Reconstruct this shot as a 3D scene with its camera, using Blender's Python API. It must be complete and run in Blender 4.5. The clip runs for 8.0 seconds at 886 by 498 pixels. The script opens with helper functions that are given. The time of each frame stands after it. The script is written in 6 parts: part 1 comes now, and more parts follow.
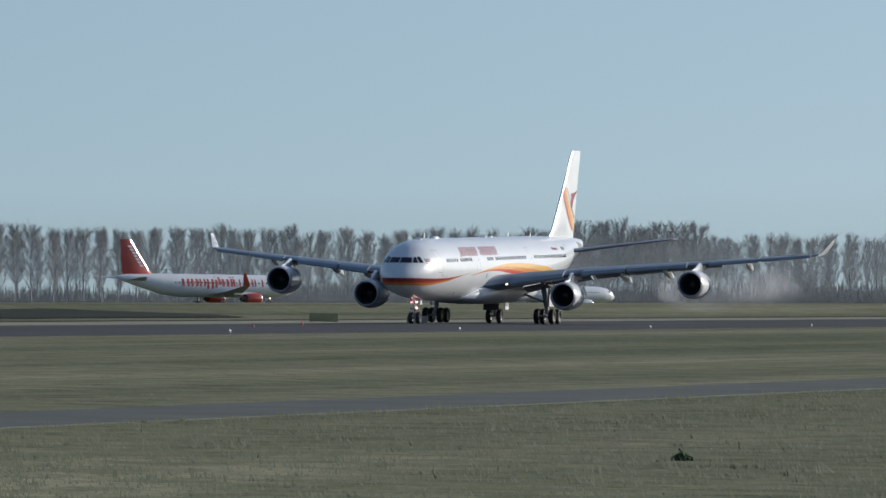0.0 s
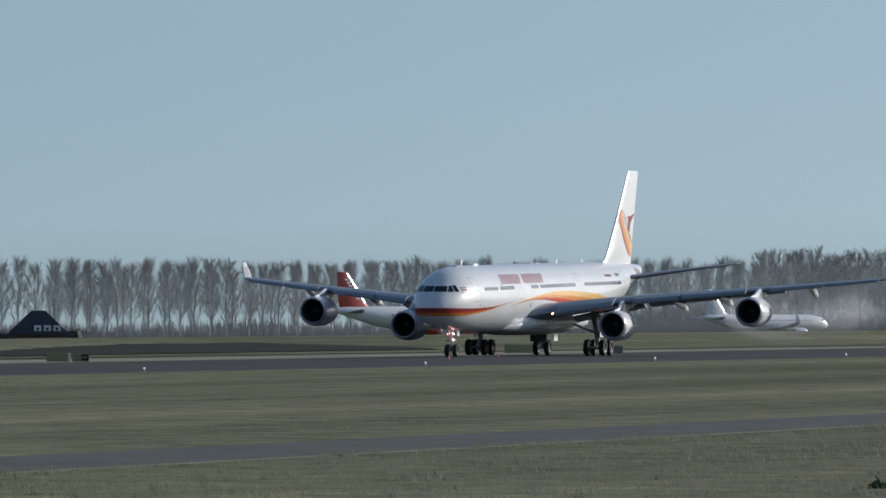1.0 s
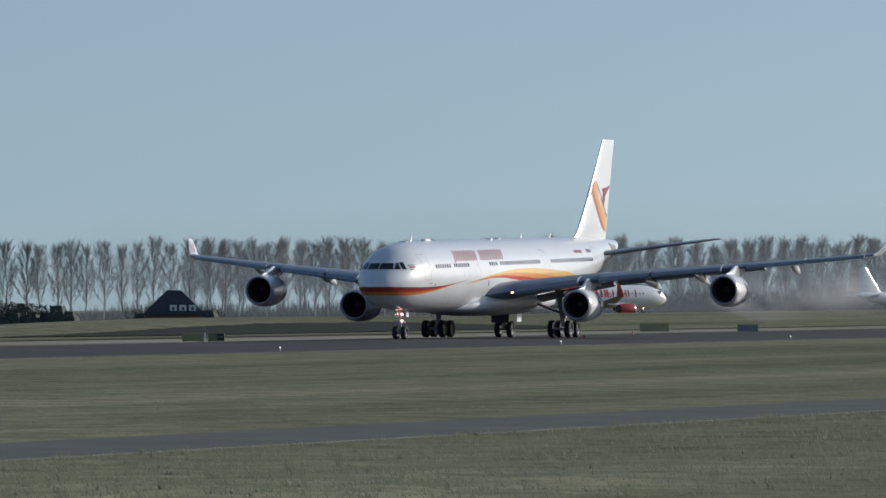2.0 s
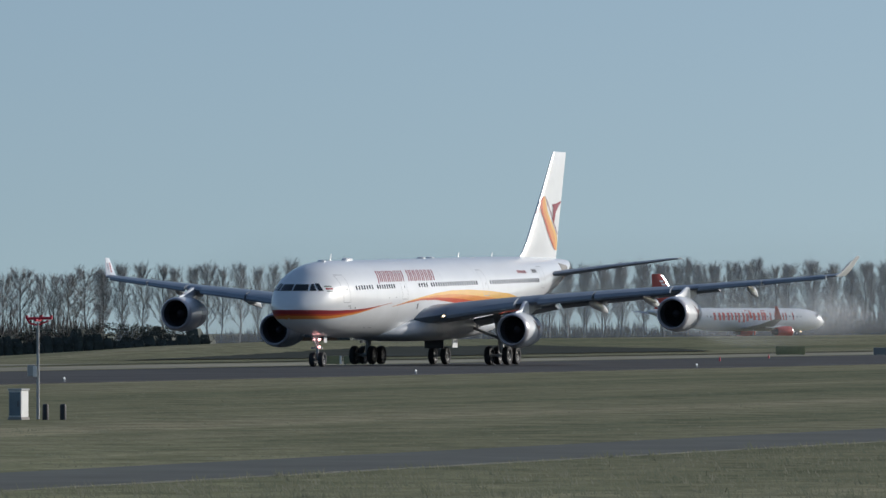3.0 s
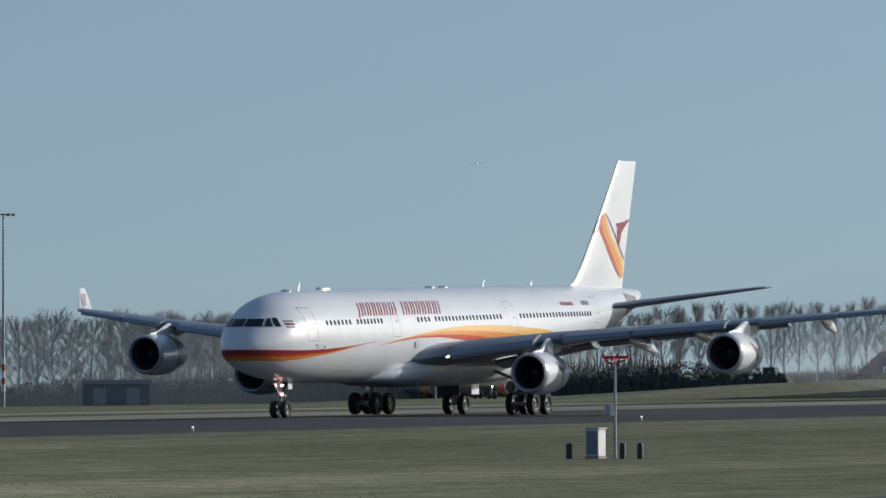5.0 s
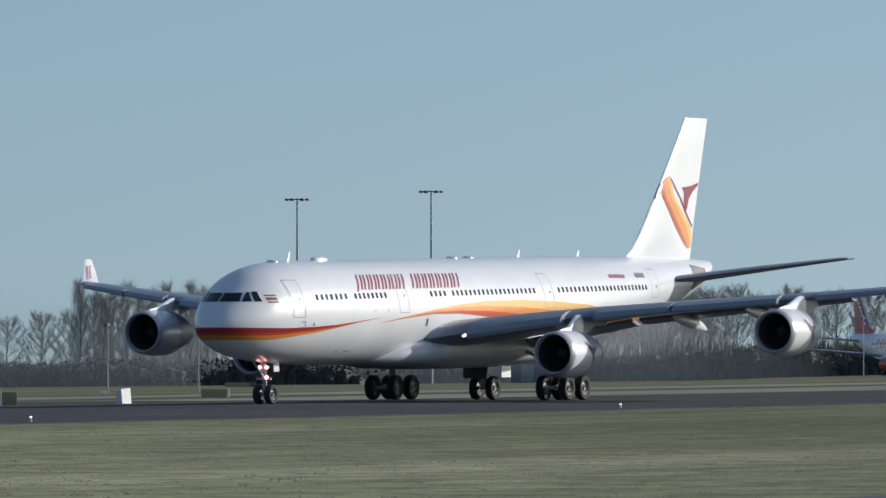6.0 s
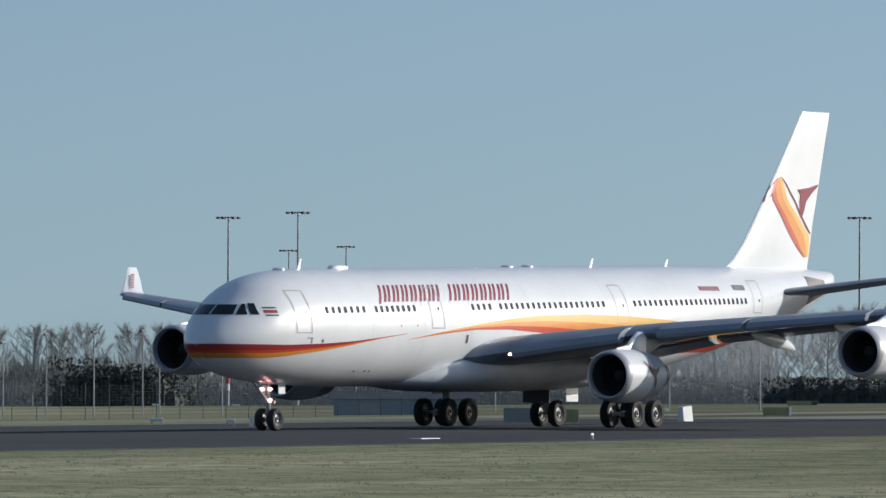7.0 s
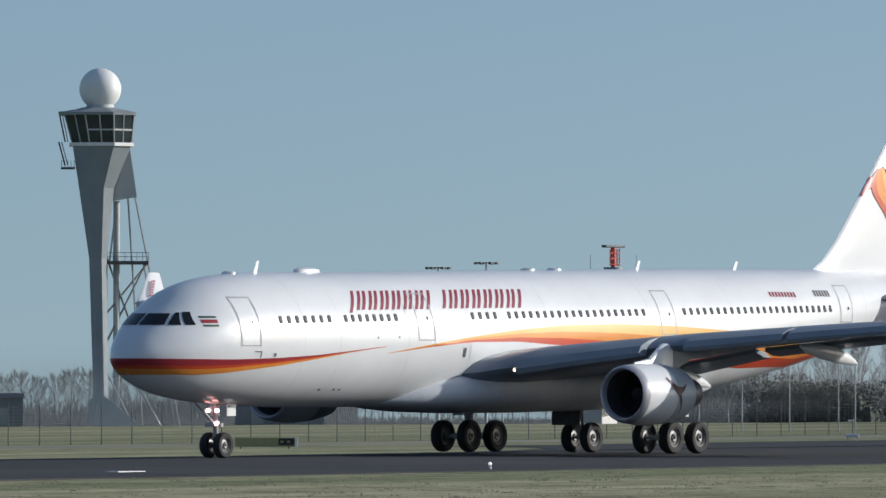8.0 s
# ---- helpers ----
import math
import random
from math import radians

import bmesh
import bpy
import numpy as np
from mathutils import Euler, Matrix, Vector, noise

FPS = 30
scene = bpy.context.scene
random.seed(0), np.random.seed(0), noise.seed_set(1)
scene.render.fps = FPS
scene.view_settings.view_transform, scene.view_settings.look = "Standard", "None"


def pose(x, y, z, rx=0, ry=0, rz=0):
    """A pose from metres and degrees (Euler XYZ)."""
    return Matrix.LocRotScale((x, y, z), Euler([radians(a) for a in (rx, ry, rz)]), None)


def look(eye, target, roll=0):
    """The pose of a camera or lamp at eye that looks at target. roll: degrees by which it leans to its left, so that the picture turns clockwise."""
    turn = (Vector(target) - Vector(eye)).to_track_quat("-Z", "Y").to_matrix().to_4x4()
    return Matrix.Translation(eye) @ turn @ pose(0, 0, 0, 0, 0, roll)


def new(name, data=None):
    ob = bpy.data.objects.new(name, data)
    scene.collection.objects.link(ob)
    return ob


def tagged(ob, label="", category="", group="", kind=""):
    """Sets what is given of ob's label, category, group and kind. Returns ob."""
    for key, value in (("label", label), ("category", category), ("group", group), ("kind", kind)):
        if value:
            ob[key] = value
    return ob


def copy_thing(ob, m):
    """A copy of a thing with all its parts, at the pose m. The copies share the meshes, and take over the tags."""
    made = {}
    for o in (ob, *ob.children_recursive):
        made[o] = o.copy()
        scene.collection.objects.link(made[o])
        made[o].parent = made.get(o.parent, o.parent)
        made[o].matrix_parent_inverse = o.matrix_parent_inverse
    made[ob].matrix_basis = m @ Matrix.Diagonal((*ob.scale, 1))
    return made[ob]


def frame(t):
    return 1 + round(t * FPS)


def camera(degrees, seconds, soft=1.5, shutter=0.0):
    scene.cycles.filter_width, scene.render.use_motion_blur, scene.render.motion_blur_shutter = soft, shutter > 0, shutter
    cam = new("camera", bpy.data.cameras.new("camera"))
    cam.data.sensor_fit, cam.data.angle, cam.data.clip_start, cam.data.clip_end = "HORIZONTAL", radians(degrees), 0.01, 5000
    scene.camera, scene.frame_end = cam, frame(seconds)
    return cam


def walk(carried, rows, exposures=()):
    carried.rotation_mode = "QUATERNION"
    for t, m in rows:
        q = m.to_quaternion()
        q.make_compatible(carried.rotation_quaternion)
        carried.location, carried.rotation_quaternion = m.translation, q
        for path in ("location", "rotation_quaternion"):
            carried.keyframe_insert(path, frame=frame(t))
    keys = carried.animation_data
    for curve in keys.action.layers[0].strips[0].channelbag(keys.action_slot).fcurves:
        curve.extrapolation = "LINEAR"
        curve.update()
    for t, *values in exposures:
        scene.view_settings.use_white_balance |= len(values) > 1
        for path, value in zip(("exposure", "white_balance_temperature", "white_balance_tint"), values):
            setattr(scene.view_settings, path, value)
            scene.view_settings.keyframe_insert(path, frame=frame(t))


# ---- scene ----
# ---- camera: fixed on a tripod, panning after the airliner ----
EYE = (0.0, 0.0, 4.126)
cam = camera(6.354, 8.0, soft=1.5)
# seconds, bearing from +y towards +x, tilt, roll (degrees)
PAN = [
    (0.0, 74.084, 0.211, 0.692),
    (0.5, 73.419, 0.409, 0.412),
    (1.0, 72.688, 0.424, 0.100),
    (1.5, 71.994, 0.437, 0.048),
    (2.0, 71.718, 0.272, -0.026),
    (2.1, 71.692, 0.364, -0.007),
    (2.2, 71.685, 0.402, 0.000),
    (3.3, 70.303, 0.427, -0.014),
    (3.5, 70.044, 0.422, -0.025),
    (4.0, 68.807, 0.547, -0.042),
    (4.5, 67.678, 0.800, 0.138),
    (4.7, 67.251, 0.793, 0.054),
    (5.8, 64.299, 0.548, -0.205),
    (6.0, 63.536, 0.561, -0.097),
    (6.2, 62.974, 0.572, -0.170),
    (6.5, 61.949, 0.591, -0.148),
    (7.0, 59.501, 0.686, 0.199),
    (7.3, 57.965, 0.437, -0.112),
    (7.5, 56.790, 0.376, -0.392),
    (7.6, 56.323, 0.583, -0.091),
    (8.0, 54.512, 0.789, 0.081),
]


def aim(bearing, tilt, roll):
    b, e = radians(bearing), radians(tilt)
    d = Vector((math.sin(b) * math.cos(e), math.cos(b) * math.cos(e), math.sin(e)))
    return look(EYE, Vector(EYE) + d * 100, roll)


walk(cam, [(t, aim(b, e, r)) for t, b, e, r in PAN], [(0.0, 0.17, 6040, 10), (1.0, 0.06, 6040, 10), (2.0, 0.08, 6040, 10), (3.5, 0.0, 6040, 10), (4.5, -0.08, 6040, 10), (6.0, 0.22, 6040, 10), (8.0, 0.22, 6040, 10)])

# ---- sky and sun ----
SUN_AZ, SUN_EL = 134.0, 18.0     # bearing from +y towards +x
world = bpy.data.worlds.new("sky")
scene.world = world
world.use_nodes = True
_nt = world.node_tree
_sky = _nt.nodes.new("ShaderNodeTexSky")
_sky.sky_type = 'NISHITA'
_sky.sun_disc = False
_sky.sun_elevation = radians(SUN_EL)
_sky.sun_rotation = radians(SUN_AZ)
_sky.air_density = 1.0
_sky.dust_density = 1.3
_sky.ozone_density = 1.5
_bg = _nt.nodes["Background"]
_nt.links.new(_sky.outputs[0], _bg.inputs[0])
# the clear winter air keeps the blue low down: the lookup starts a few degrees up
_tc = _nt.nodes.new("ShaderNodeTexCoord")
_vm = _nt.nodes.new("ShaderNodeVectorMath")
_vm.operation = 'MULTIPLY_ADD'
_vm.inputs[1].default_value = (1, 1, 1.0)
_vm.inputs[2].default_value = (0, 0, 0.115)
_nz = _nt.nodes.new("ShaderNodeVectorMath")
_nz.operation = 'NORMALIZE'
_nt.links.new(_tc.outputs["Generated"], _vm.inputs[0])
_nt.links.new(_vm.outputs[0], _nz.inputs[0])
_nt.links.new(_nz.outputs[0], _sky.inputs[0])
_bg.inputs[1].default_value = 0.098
_sun = new("sun", bpy.data.lights.new("sun", 'SUN'))
_sun.data.energy = 3.5
_sun.data.angle = radians(0.53)
_sun.data.color = (1.0, 0.93, 0.82)
_b, _e = radians(SUN_AZ), radians(SUN_EL)
_sun.matrix_world = look((0, 0, 50), (-math.sin(_b) * 50 * math.cos(_e), -math.cos(_b) * 50 * math.cos(_e), 50 - 50 * math.sin(_e)))

# ---- materials ----


def mat(name, color, rough=0.5, metal=0.0, var=0.0, scale=1.0, color2=None, bump=0.0, bscale=None, coat=0.0, spec=0.5, emit=None, strength=0.0, grime=0.0):
    """Principled material with two scales of noise: colour variation and fine relief."""
    m = bpy.data.materials.new(name)
    m.use_nodes = True
    nt = m.node_tree
    bs = nt.nodes["Principled BSDF"]
    bs.inputs["Roughness"].default_value = rough
    bs.inputs["Metallic"].default_value = metal
    bs.inputs["Specular IOR Level"].default_value = spec
    bs.inputs["Base Color"].default_value = (*color, 1)
    if coat:
        bs.inputs["Coat Weight"].default_value = coat
        bs.inputs["Coat Roughness"].default_value = 0.08
    if emit:
        bs.inputs["Emission Color"].default_value = (*emit, 1)
        bs.inputs["Emission Strength"].default_value = strength
    tc = nt.nodes.new("ShaderNodeTexCoord")
    if var > 0:
        n1 = nt.nodes.new("ShaderNodeTexNoise")
        n1.inputs["Scale"].default_value = scale
        n1.inputs["Detail"].default_value = 6
        n1.inputs["Roughness"].default_value = 0.65
        nt.links.new(tc.outputs["Object"], n1.inputs["Vector"])
        rp = nt.nodes.new("ShaderNodeValToRGB")
        c2 = color2 or tuple(c * (1 - var) for c in color)
        rp.color_ramp.elements[0].color = (*c2, 1)
        rp.color_ramp.elements[1].color = (*color, 1)
        rp.color_ramp.elements[0].position = 0.35
        rp.color_ramp.elements[1].position = 0.65
        nt.links.new(n1.outputs["Fac"], rp.inputs["Fac"])
        nt.links.new(rp.outputs[0], bs.inputs["Base Color"])
    if bump > 0:
        n2 = nt.nodes.new("ShaderNodeTexNoise")
        n2.inputs["Scale"].default_value = bscale or scale * 6
        n2.inputs["Detail"].default_value = 4
        nt.links.new(tc.outputs["Object"], n2.inputs["Vector"])
        bp = nt.nodes.new("ShaderNodeBump")
        bp.inputs["Strength"].default_value = bump
        nt.links.new(n2.outputs["Fac"], bp.inputs["Height"])
        nt.links.new(bp.outputs[0], bs.inputs["Normal"])
    return m


WHITE = mat("white_paint", (0.745, 0.755, 0.765), 0.30, var=0.07, scale=0.35, coat=0.4)
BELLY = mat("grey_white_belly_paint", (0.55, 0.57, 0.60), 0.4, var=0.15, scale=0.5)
WINGGREY = mat("wing_grey_paint", (0.235, 0.27, 0.32), 0.36, var=0.12, scale=0.6)
CHROME = mat("polished_intake_lip", (0.50, 0.50, 0.52), 0.34, metal=0.8, var=0.06, scale=2)
LIP = mat("pale_intake_lip", (0.58, 0.545, 0.56), 0.3, metal=0.3, var=0.06, scale=2)
DARKMETAL = mat("dark_exhaust_metal", (0.16, 0.15, 0.14), 0.45, metal=0.8, var=0.3, scale=3)
FANDARK = mat("fan_blade_metal", (0.06, 0.06, 0.065), 0.35, metal=0.7, var=0.2, scale=4)
DUCT = mat("intake_duct_lining", (0.06, 0.055, 0.06), 0.6, var=0.2, scale=2)
GLASS = mat("cockpit_glass", (0.012, 0.014, 0.017), 0.08, var=0.2, scale=3)
CABINGLASS = mat("cabin_window_glass", (0.03, 0.034, 0.04), 0.15, var=0.2, scale=5)
RED = mat("dark_red_paint", (0.30, 0.025, 0.035), 0.35, var=0.1, scale=0.6, coat=0.3)
REDORANGE = mat("red_orange_paint", (0.54, 0.062, 0.018), 0.35, var=0.1, scale=0.6, coat=0.3)
ORANGE = mat("orange_paint", (0.72, 0.26, 0.04), 0.35, var=0.1, scale=0.6, coat=0.3)
AMBER = mat("amber_paint", (0.78, 0.45, 0.10), 0.35, var=0.1, scale=0.6, coat=0.3)
MAROON = mat("maroon_lettering", (0.22, 0.010, 0.035), 0.6, var=0.1, scale=1)
DEEPRED = mat("deep_red_emblem", (0.075, 0.008, 0.016), 0.5, var=0.1, scale=1)
LINE = mat("door_seam_grey", (0.42, 0.43, 0.45), 0.5, var=0.2, scale=1)
JOINT = mat("skin_joint_grey", (0.63, 0.64, 0.655), 0.5, var=0.2, scale=1)
DARKLINE = mat("dark_grey_marking", (0.10, 0.10, 0.11), 0.5, var=0.2, scale=1)
GREEN = mat("flag_green", (0.012, 0.055, 0.025), 0.5, var=0.1, scale=1)
TYRE = mat("tyre_rubber", (0.022, 0.022, 0.024), 0.8, var=0.3, scale=4, bump=0.2)
HUB = mat("wheel_hub_alloy", (0.20, 0.20, 0.20), 0.45, metal=0.4, var=0.25, scale=6)
STRUT = mat("gear_strut_paint", (0.42, 0.43, 0.44), 0.4, var=0.3, scale=3)
GEARDARK = mat("gear_bay_shadowed_metal", (0.07, 0.07, 0.075), 0.6, var=0.3, scale=3)
LAMPRED = mat("taxi_light_red", (0.6, 0.1, 0.1), 0.3, emit=(1.0, 0.50, 0.45), strength=4.0)
LAMPWHITE = mat("landing_light", (0.9, 0.8, 0.6), 0.3, emit=(1.0, 0.72, 0.42), strength=3.0)
JETORANGE = mat("bright_orange_tail_paint", (0.50, 0.068, 0.045), 0.35, var=0.1, scale=0.5, coat=0.3)
SLEEVE = mat("reverser_sleeve_paint", (0.40, 0.44, 0.49), 0.4, var=0.1, scale=1)

# ---- building helpers ----


def mesh_from(name, bm, material, smooth=True):
    bmesh.ops.recalc_face_normals(bm, faces=bm.faces)
    me = bpy.data.meshes.new(name)
    bm.to_mesh(me)
    bm.free()
    if material:
        me.materials.append(material)
    if smooth:
        for p in me.polygons:
            p.use_smooth = True
        me.set_sharp_from_angle(angle=radians(38))
    return me


def part(name, bm, material, parent=None, label="", smooth=True):
    ob = new(name, mesh_from(name, bm, material, smooth))
    if parent is not None:
        ob.parent = parent
    if label:
        ob["label"] = label
    return ob


def again(ob, parent, m):
    """Another object on the same mesh."""
    o = new(ob.name.split(".")[0], ob.data)
    o.parent = parent
    o.matrix_basis = m
    return o


def loft(bm, rings, closed=True, cap=True):
    vs = [[bm.verts.new(p) for p in r] for r in rings]
    n = len(rings[0])
    for a, b in zip(vs, vs[1:]):
        for i in range(n if closed else n - 1):
            j = (i + 1) % n
            bm.faces.new((a[i], a[j], b[j], b[i]))
    if cap and closed:
        bm.faces.new(vs[0][::-1])
        bm.faces.new(vs[-1])
    return vs


def ring_x(x, cy, cz, ry, rz, n=24, skew=0.0):
    return [(x + skew * math.sin(2 * math.pi * i / n), cy + ry * math.cos(2 * math.pi * i / n), cz + rz * math.sin(2 * math.pi * i / n)) for i in range(n)]


def box(bm, x0, x1, y0, y1, z0, z1, bevel=0.0):
    vs = [bm.verts.new((x, y, z)) for z in (z0, z1) for y in (y0, y1) for x in (x0, x1)]
    fs = [bm.faces.new([vs[i] for i in f]) for f in ((0, 2, 3, 1), (4, 5, 7, 6), (0, 1, 5, 4), (2, 6, 7, 3), (0, 4, 6, 2), (1, 3, 7, 5))]
    if bevel:
        es = list({e for f in fs for e in f.edges})
        bmesh.ops.bevel(bm, geom=es, offset=bevel, segments=2, affect='EDGES', profile=0.5)
    return bm


def tube(bm, p, q, r0, r1=None, n=8, cap=True):
    p, q = Vector(p), Vector(q)
    r1 = r0 if r1 is None else r1
    d = (q - p).normalized()
    s = d.cross(Vector((0, 0, 1)) if abs(d.z) < 0.95 else Vector((1, 0, 0))).normalized()
    u = s.cross(d)
    rings = []
    for c, r in ((p, r0), (q, r1)):
        rings.append([tuple(c + s * (r * math.cos(2 * math.pi * i / n)) + u * (r * math.sin(2 * math.pi * i / n))) for i in range(n)])
    loft(bm, rings, cap=cap)


def interp(x, table):
    """Piecewise smooth lookup in a short table of (x, value)."""
    xs = [a for a, _ in table]
    if x <= xs[0]:
        return table[0][1]
    for (x0, v0), (x1, v1) in zip(table, table[1:]):
        if x <= x1:
            return v0 + (v1 - v0) * (x - x0) / (x1 - x0)
    return table[-1][1]


def empty(name, label, category, group="", m=None, kind=""):
    ob = tagged(new(name), label, category, group, kind)
    if m is not None:
        ob.matrix_basis = m
    return ob


def sstep(a, b, v):
    u = min(1.0, max(0.0, (v - a) / (b - a)))
    return u * u * (3 - 2 * u)

# ---- ground, runway, service road ----
RUN_Y = 197.48                    # runway centre line


FALL = [(200, 0.0), (235, -0.65), (300, -1.1), (360, -2.0), (446, -2.9), (700, -5.0), (6000, -5.0)]


def land(x, y):
    """Height of the field: level to the runway, sinking gently behind it, with a low turf bank."""
    r = math.hypot(x, y)
    az = math.degrees(math.atan2(x, max(y, 1.0)))
    z = interp(y, FALL) - 5.0 * sstep(1500, 4900, r)
    z -= 0.0078 * max(0.0, r - 1000) * (1 - sstep(64.0, 66.5, az)) * (1 if y > 0 else 0)
    # raised taxiway behind the bank
    z += 1.1 * math.exp(-((x - 1345) / 170) ** 2 - ((y - 408) / 45) ** 2)
    return z + 2.0 * math.exp(-((y - 335) / 24) ** 2) * sstep(795, 900, x)


def ground_sheet():
    ys = [-400, -200, -80, -20, 10, 30, 45, 55, 62, 66, 69, 77, 80, 85, 95, 110, 130, 150, 162, 168.4, 226.6, 232, 245, 260, 275, 290, 300, 310, 318, 326, 334, 342, 350, 358, 366, 380, 400, 430, 470, 520, 560, 600, 650, 700, 770, 850, 950, 1100, 1300, 1500, 1800, 2200, 2700, 3200, 3800, 4400]
    xs = [-3000, -1200, -500, -200, -50] + list(range(0, 900, 25)) + list(range(900, 1040, 10)) + list(range(1050, 1500, 50)) + list(range(1500, 2400, 100)) + [2500, 2800, 3200, 3700, 4400]
    bm = bmesh.new()
    vs = [[bm.verts.new((x, y, land(x, y))) for x in xs] for y in ys]
    for a, b in zip(vs, vs[1:]):
        for i in range(len(xs) - 1):
            bm.faces.new((a[i], a[i + 1], b[i + 1], b[i]))
    return bm


GRASS = bpy.data.materials.new("winter_grass")
GRASS.use_nodes = True


def grass_nodes():
    nt = GRASS.node_tree
    bs = nt.nodes["Principled BSDF"]
    bs.inputs["Roughness"].default_value = 0.95
    bs.inputs["Specular IOR Level"].default_value = 0.1
    tc = nt.nodes.new("ShaderNodeTexCoord")

    def nz(scale, sx, sy, detail=5):
        mp = nt.nodes.new("ShaderNodeMapping")
        mp.inputs["Scale"].default_value = (sx, sy, 1)
        nt.links.new(tc.outputs["Object"], mp.inputs[0])
        n = nt.nodes.new("ShaderNodeTexNoise")
        n.inputs["Scale"].default_value = scale
        n.inputs["Detail"].default_value = detail
        n.inputs["Roughness"].default_value = 0.6
        nt.links.new(mp.outputs[0], n.inputs["Vector"])
        return n.outputs["Fac"]

    def ramp(fac, stops):
        r = nt.nodes.new("ShaderNodeValToRGB")
        el = r.color_ramp.elements
        el[0].position, el[0].color = stops[0][0], (*stops[0][1], 1)
        el[1].position, el[1].color = stops[-1][0], (*stops[-1][1], 1)
        for p, c in stops[1:-1]:
            e = el.new(p)
            e.color = (*c, 1)
        nt.links.new(fac, r.inputs[0])
        return r.outputs[0]

    def mix(f, a, b, mode='MIX'):
        m = nt.nodes.new("ShaderNodeMix")
        m.data_type = 'RGBA'
        m.blend_type = mode
        if isinstance(f, float):
            m.inputs[0].default_value = f
        else:
            nt.links.new(f, m.inputs[0])
        nt.links.new(a, m.inputs[6])
        nt.links.new(b, m.inputs[7])
        return m.outputs[2]

    # mown strips run along the runway; tussocks across them
    strips = ramp(nz(0.055, 0.05, 1.0, 3), [(0.34, (0.11, 0.122, 0.07)), (0.5, (0.18, 0.178, 0.11)), (0.66, (0.27, 0.25, 0.17))])
    tufts = ramp(nz(0.9, 0.35, 0.35, 6), [(0.35, (0.62, 0.64, 0.57)), (0.55, (1, 1, 1)), (0.72, (1.22, 1.19, 1.13))])
    col = mix(1.0, strips, tufts, 'MULTIPLY')
    fine = ramp(nz(4.0, 0.5, 0.5, 4), [(0.3, (0.7, 0.72, 0.65)), (0.7, (1.2, 1.18, 1.1))])
    col = mix(1.0, col, fine, 'MULTIPLY')
    # lighter towards the low end of the field: haze put into the turf colour
    sp = nt.nodes.new("ShaderNodeSeparateXYZ")
    nt.links.new(tc.outputs["Object"], sp.inputs[0])
    mr = nt.nodes.new("ShaderNodeMapRange")
    mr.inputs["From Min"].default_value, mr.inputs["From Max"].default_value = 115, 45
    ob = nt.nodes.new("ShaderNodeMath")
    ob.operation = 'MULTIPLY_ADD'
    ob.inputs[1].default_value = -1.4
    nt.links.new(sp.outputs["Y"], ob.inputs[0])
    nt.links.new(sp.outputs["X"], ob.inputs[2])
    nt.links.new(ob.outputs[0], mr.inputs["Value"])
    haze_lift = ramp(mr.outputs[0], [(0.0, (1, 1, 1)), (1.0, (1.7, 1.7, 1.72))])
    col = mix(1.0, col, haze_lift, 'MULTIPLY')
    nt.links.new(col, bs.inputs["Base Color"])
    bp = nt.nodes.new("ShaderNodeBump")
    bp.inputs["Strength"].default_value = 0.6
    bp.inputs["Distance"].default_value = 0.25
    nt.links.new(nz(1.6, 0.5, 0.5, 5), bp.inputs["Height"])
    nt.links.new(bp.outputs[0], bs.inputs["Normal"])


grass_nodes()
ASPHALT = mat("dark_runway_asphalt", (0.070, 0.071, 0.074), 0.95, var=0.3, scale=0.06, bump=0.1, bscale=3, spec=0.12)
ROADMAT = mat("service_road_asphalt", (0.118, 0.124, 0.112), 0.9, var=0.25, scale=0.15, bump=0.15, bscale=4, spec=0.15)
PAINTWHITE = mat("runway_marking_paint", (0.62, 0.62, 0.60), 0.7, var=0.3, scale=0.8)
CONCRETE = mat("pale_concrete", (0.34, 0.33, 0.30), 0.85, var=0.25, scale=0.1)

tagged(part("ground", ground_sheet(), GRASS, smooth=True), "flat winter airfield turf, dull green and straw", "ground", kind="structure")


def slab(name, x0, x1, y0, y1, z, material, label, thick=0.3, step=50):
    bm = bmesh.new()
    n = max(1, int((x1 - x0) / step))
    for i in range(n):
        a, b = x0 + (x1 - x0) * i / n, x0 + (x1 - x0) * (i + 1) / n
        box(bm, a, b, y0, y1, z - thick, z)
    bmesh.ops.remove_doubles(bm, verts=bm.verts, dist=0.001)
    return tagged(part(name, bm, material, smooth=False), label, name.split("_")[0], kind="structure")




def runway_deck():
    """Crowned deck: level near half, the far half falling away."""
    bm = bmesh.new()
    prof = [(168, -0.3), (168, 0.05), (197.7, 0.05), (212, -0.16), (227, -0.46), (227, -0.9)]
    loft(bm, [[(x, y, z) for y, z in prof] for x in (-600, 2600)])
    return bm


tagged(part("runway", runway_deck(), ASPHALT, smooth=False), "dark grey asphalt runway with rubber-stained surface", "runway", kind="structure")
slab("road", -400, 1600, 69.2, 76.6, 0.04, ROADMAT, "narrow grey asphalt service road through the grass", step=2000)


def taxi_exit():
    """Dark asphalt exit leaving the far edge of the runway."""
    bm = bmesh.new()
    rows = []
    for y, a, b in ((226.5, 300, 500), (235, 330, 480), (244, 352, 470), (252, 362, 466), (262, 366, 462)):
        rows.append([bm.verts.new((a + (b - a) * i / 8, y, (land(400, y) if y > 227 else -0.46) + 0.03)) for i in range(9)])
    for p, q in zip(rows, rows[1:]):
        for i in range(8):
            bm.faces.new((p[i], p[i + 1], q[i + 1], q[i]))
    return bm


tagged(part("taxiway", taxi_exit(), ASPHALT, smooth=False), "dark asphalt taxiway leaving the runway", "taxiway", kind="structure")


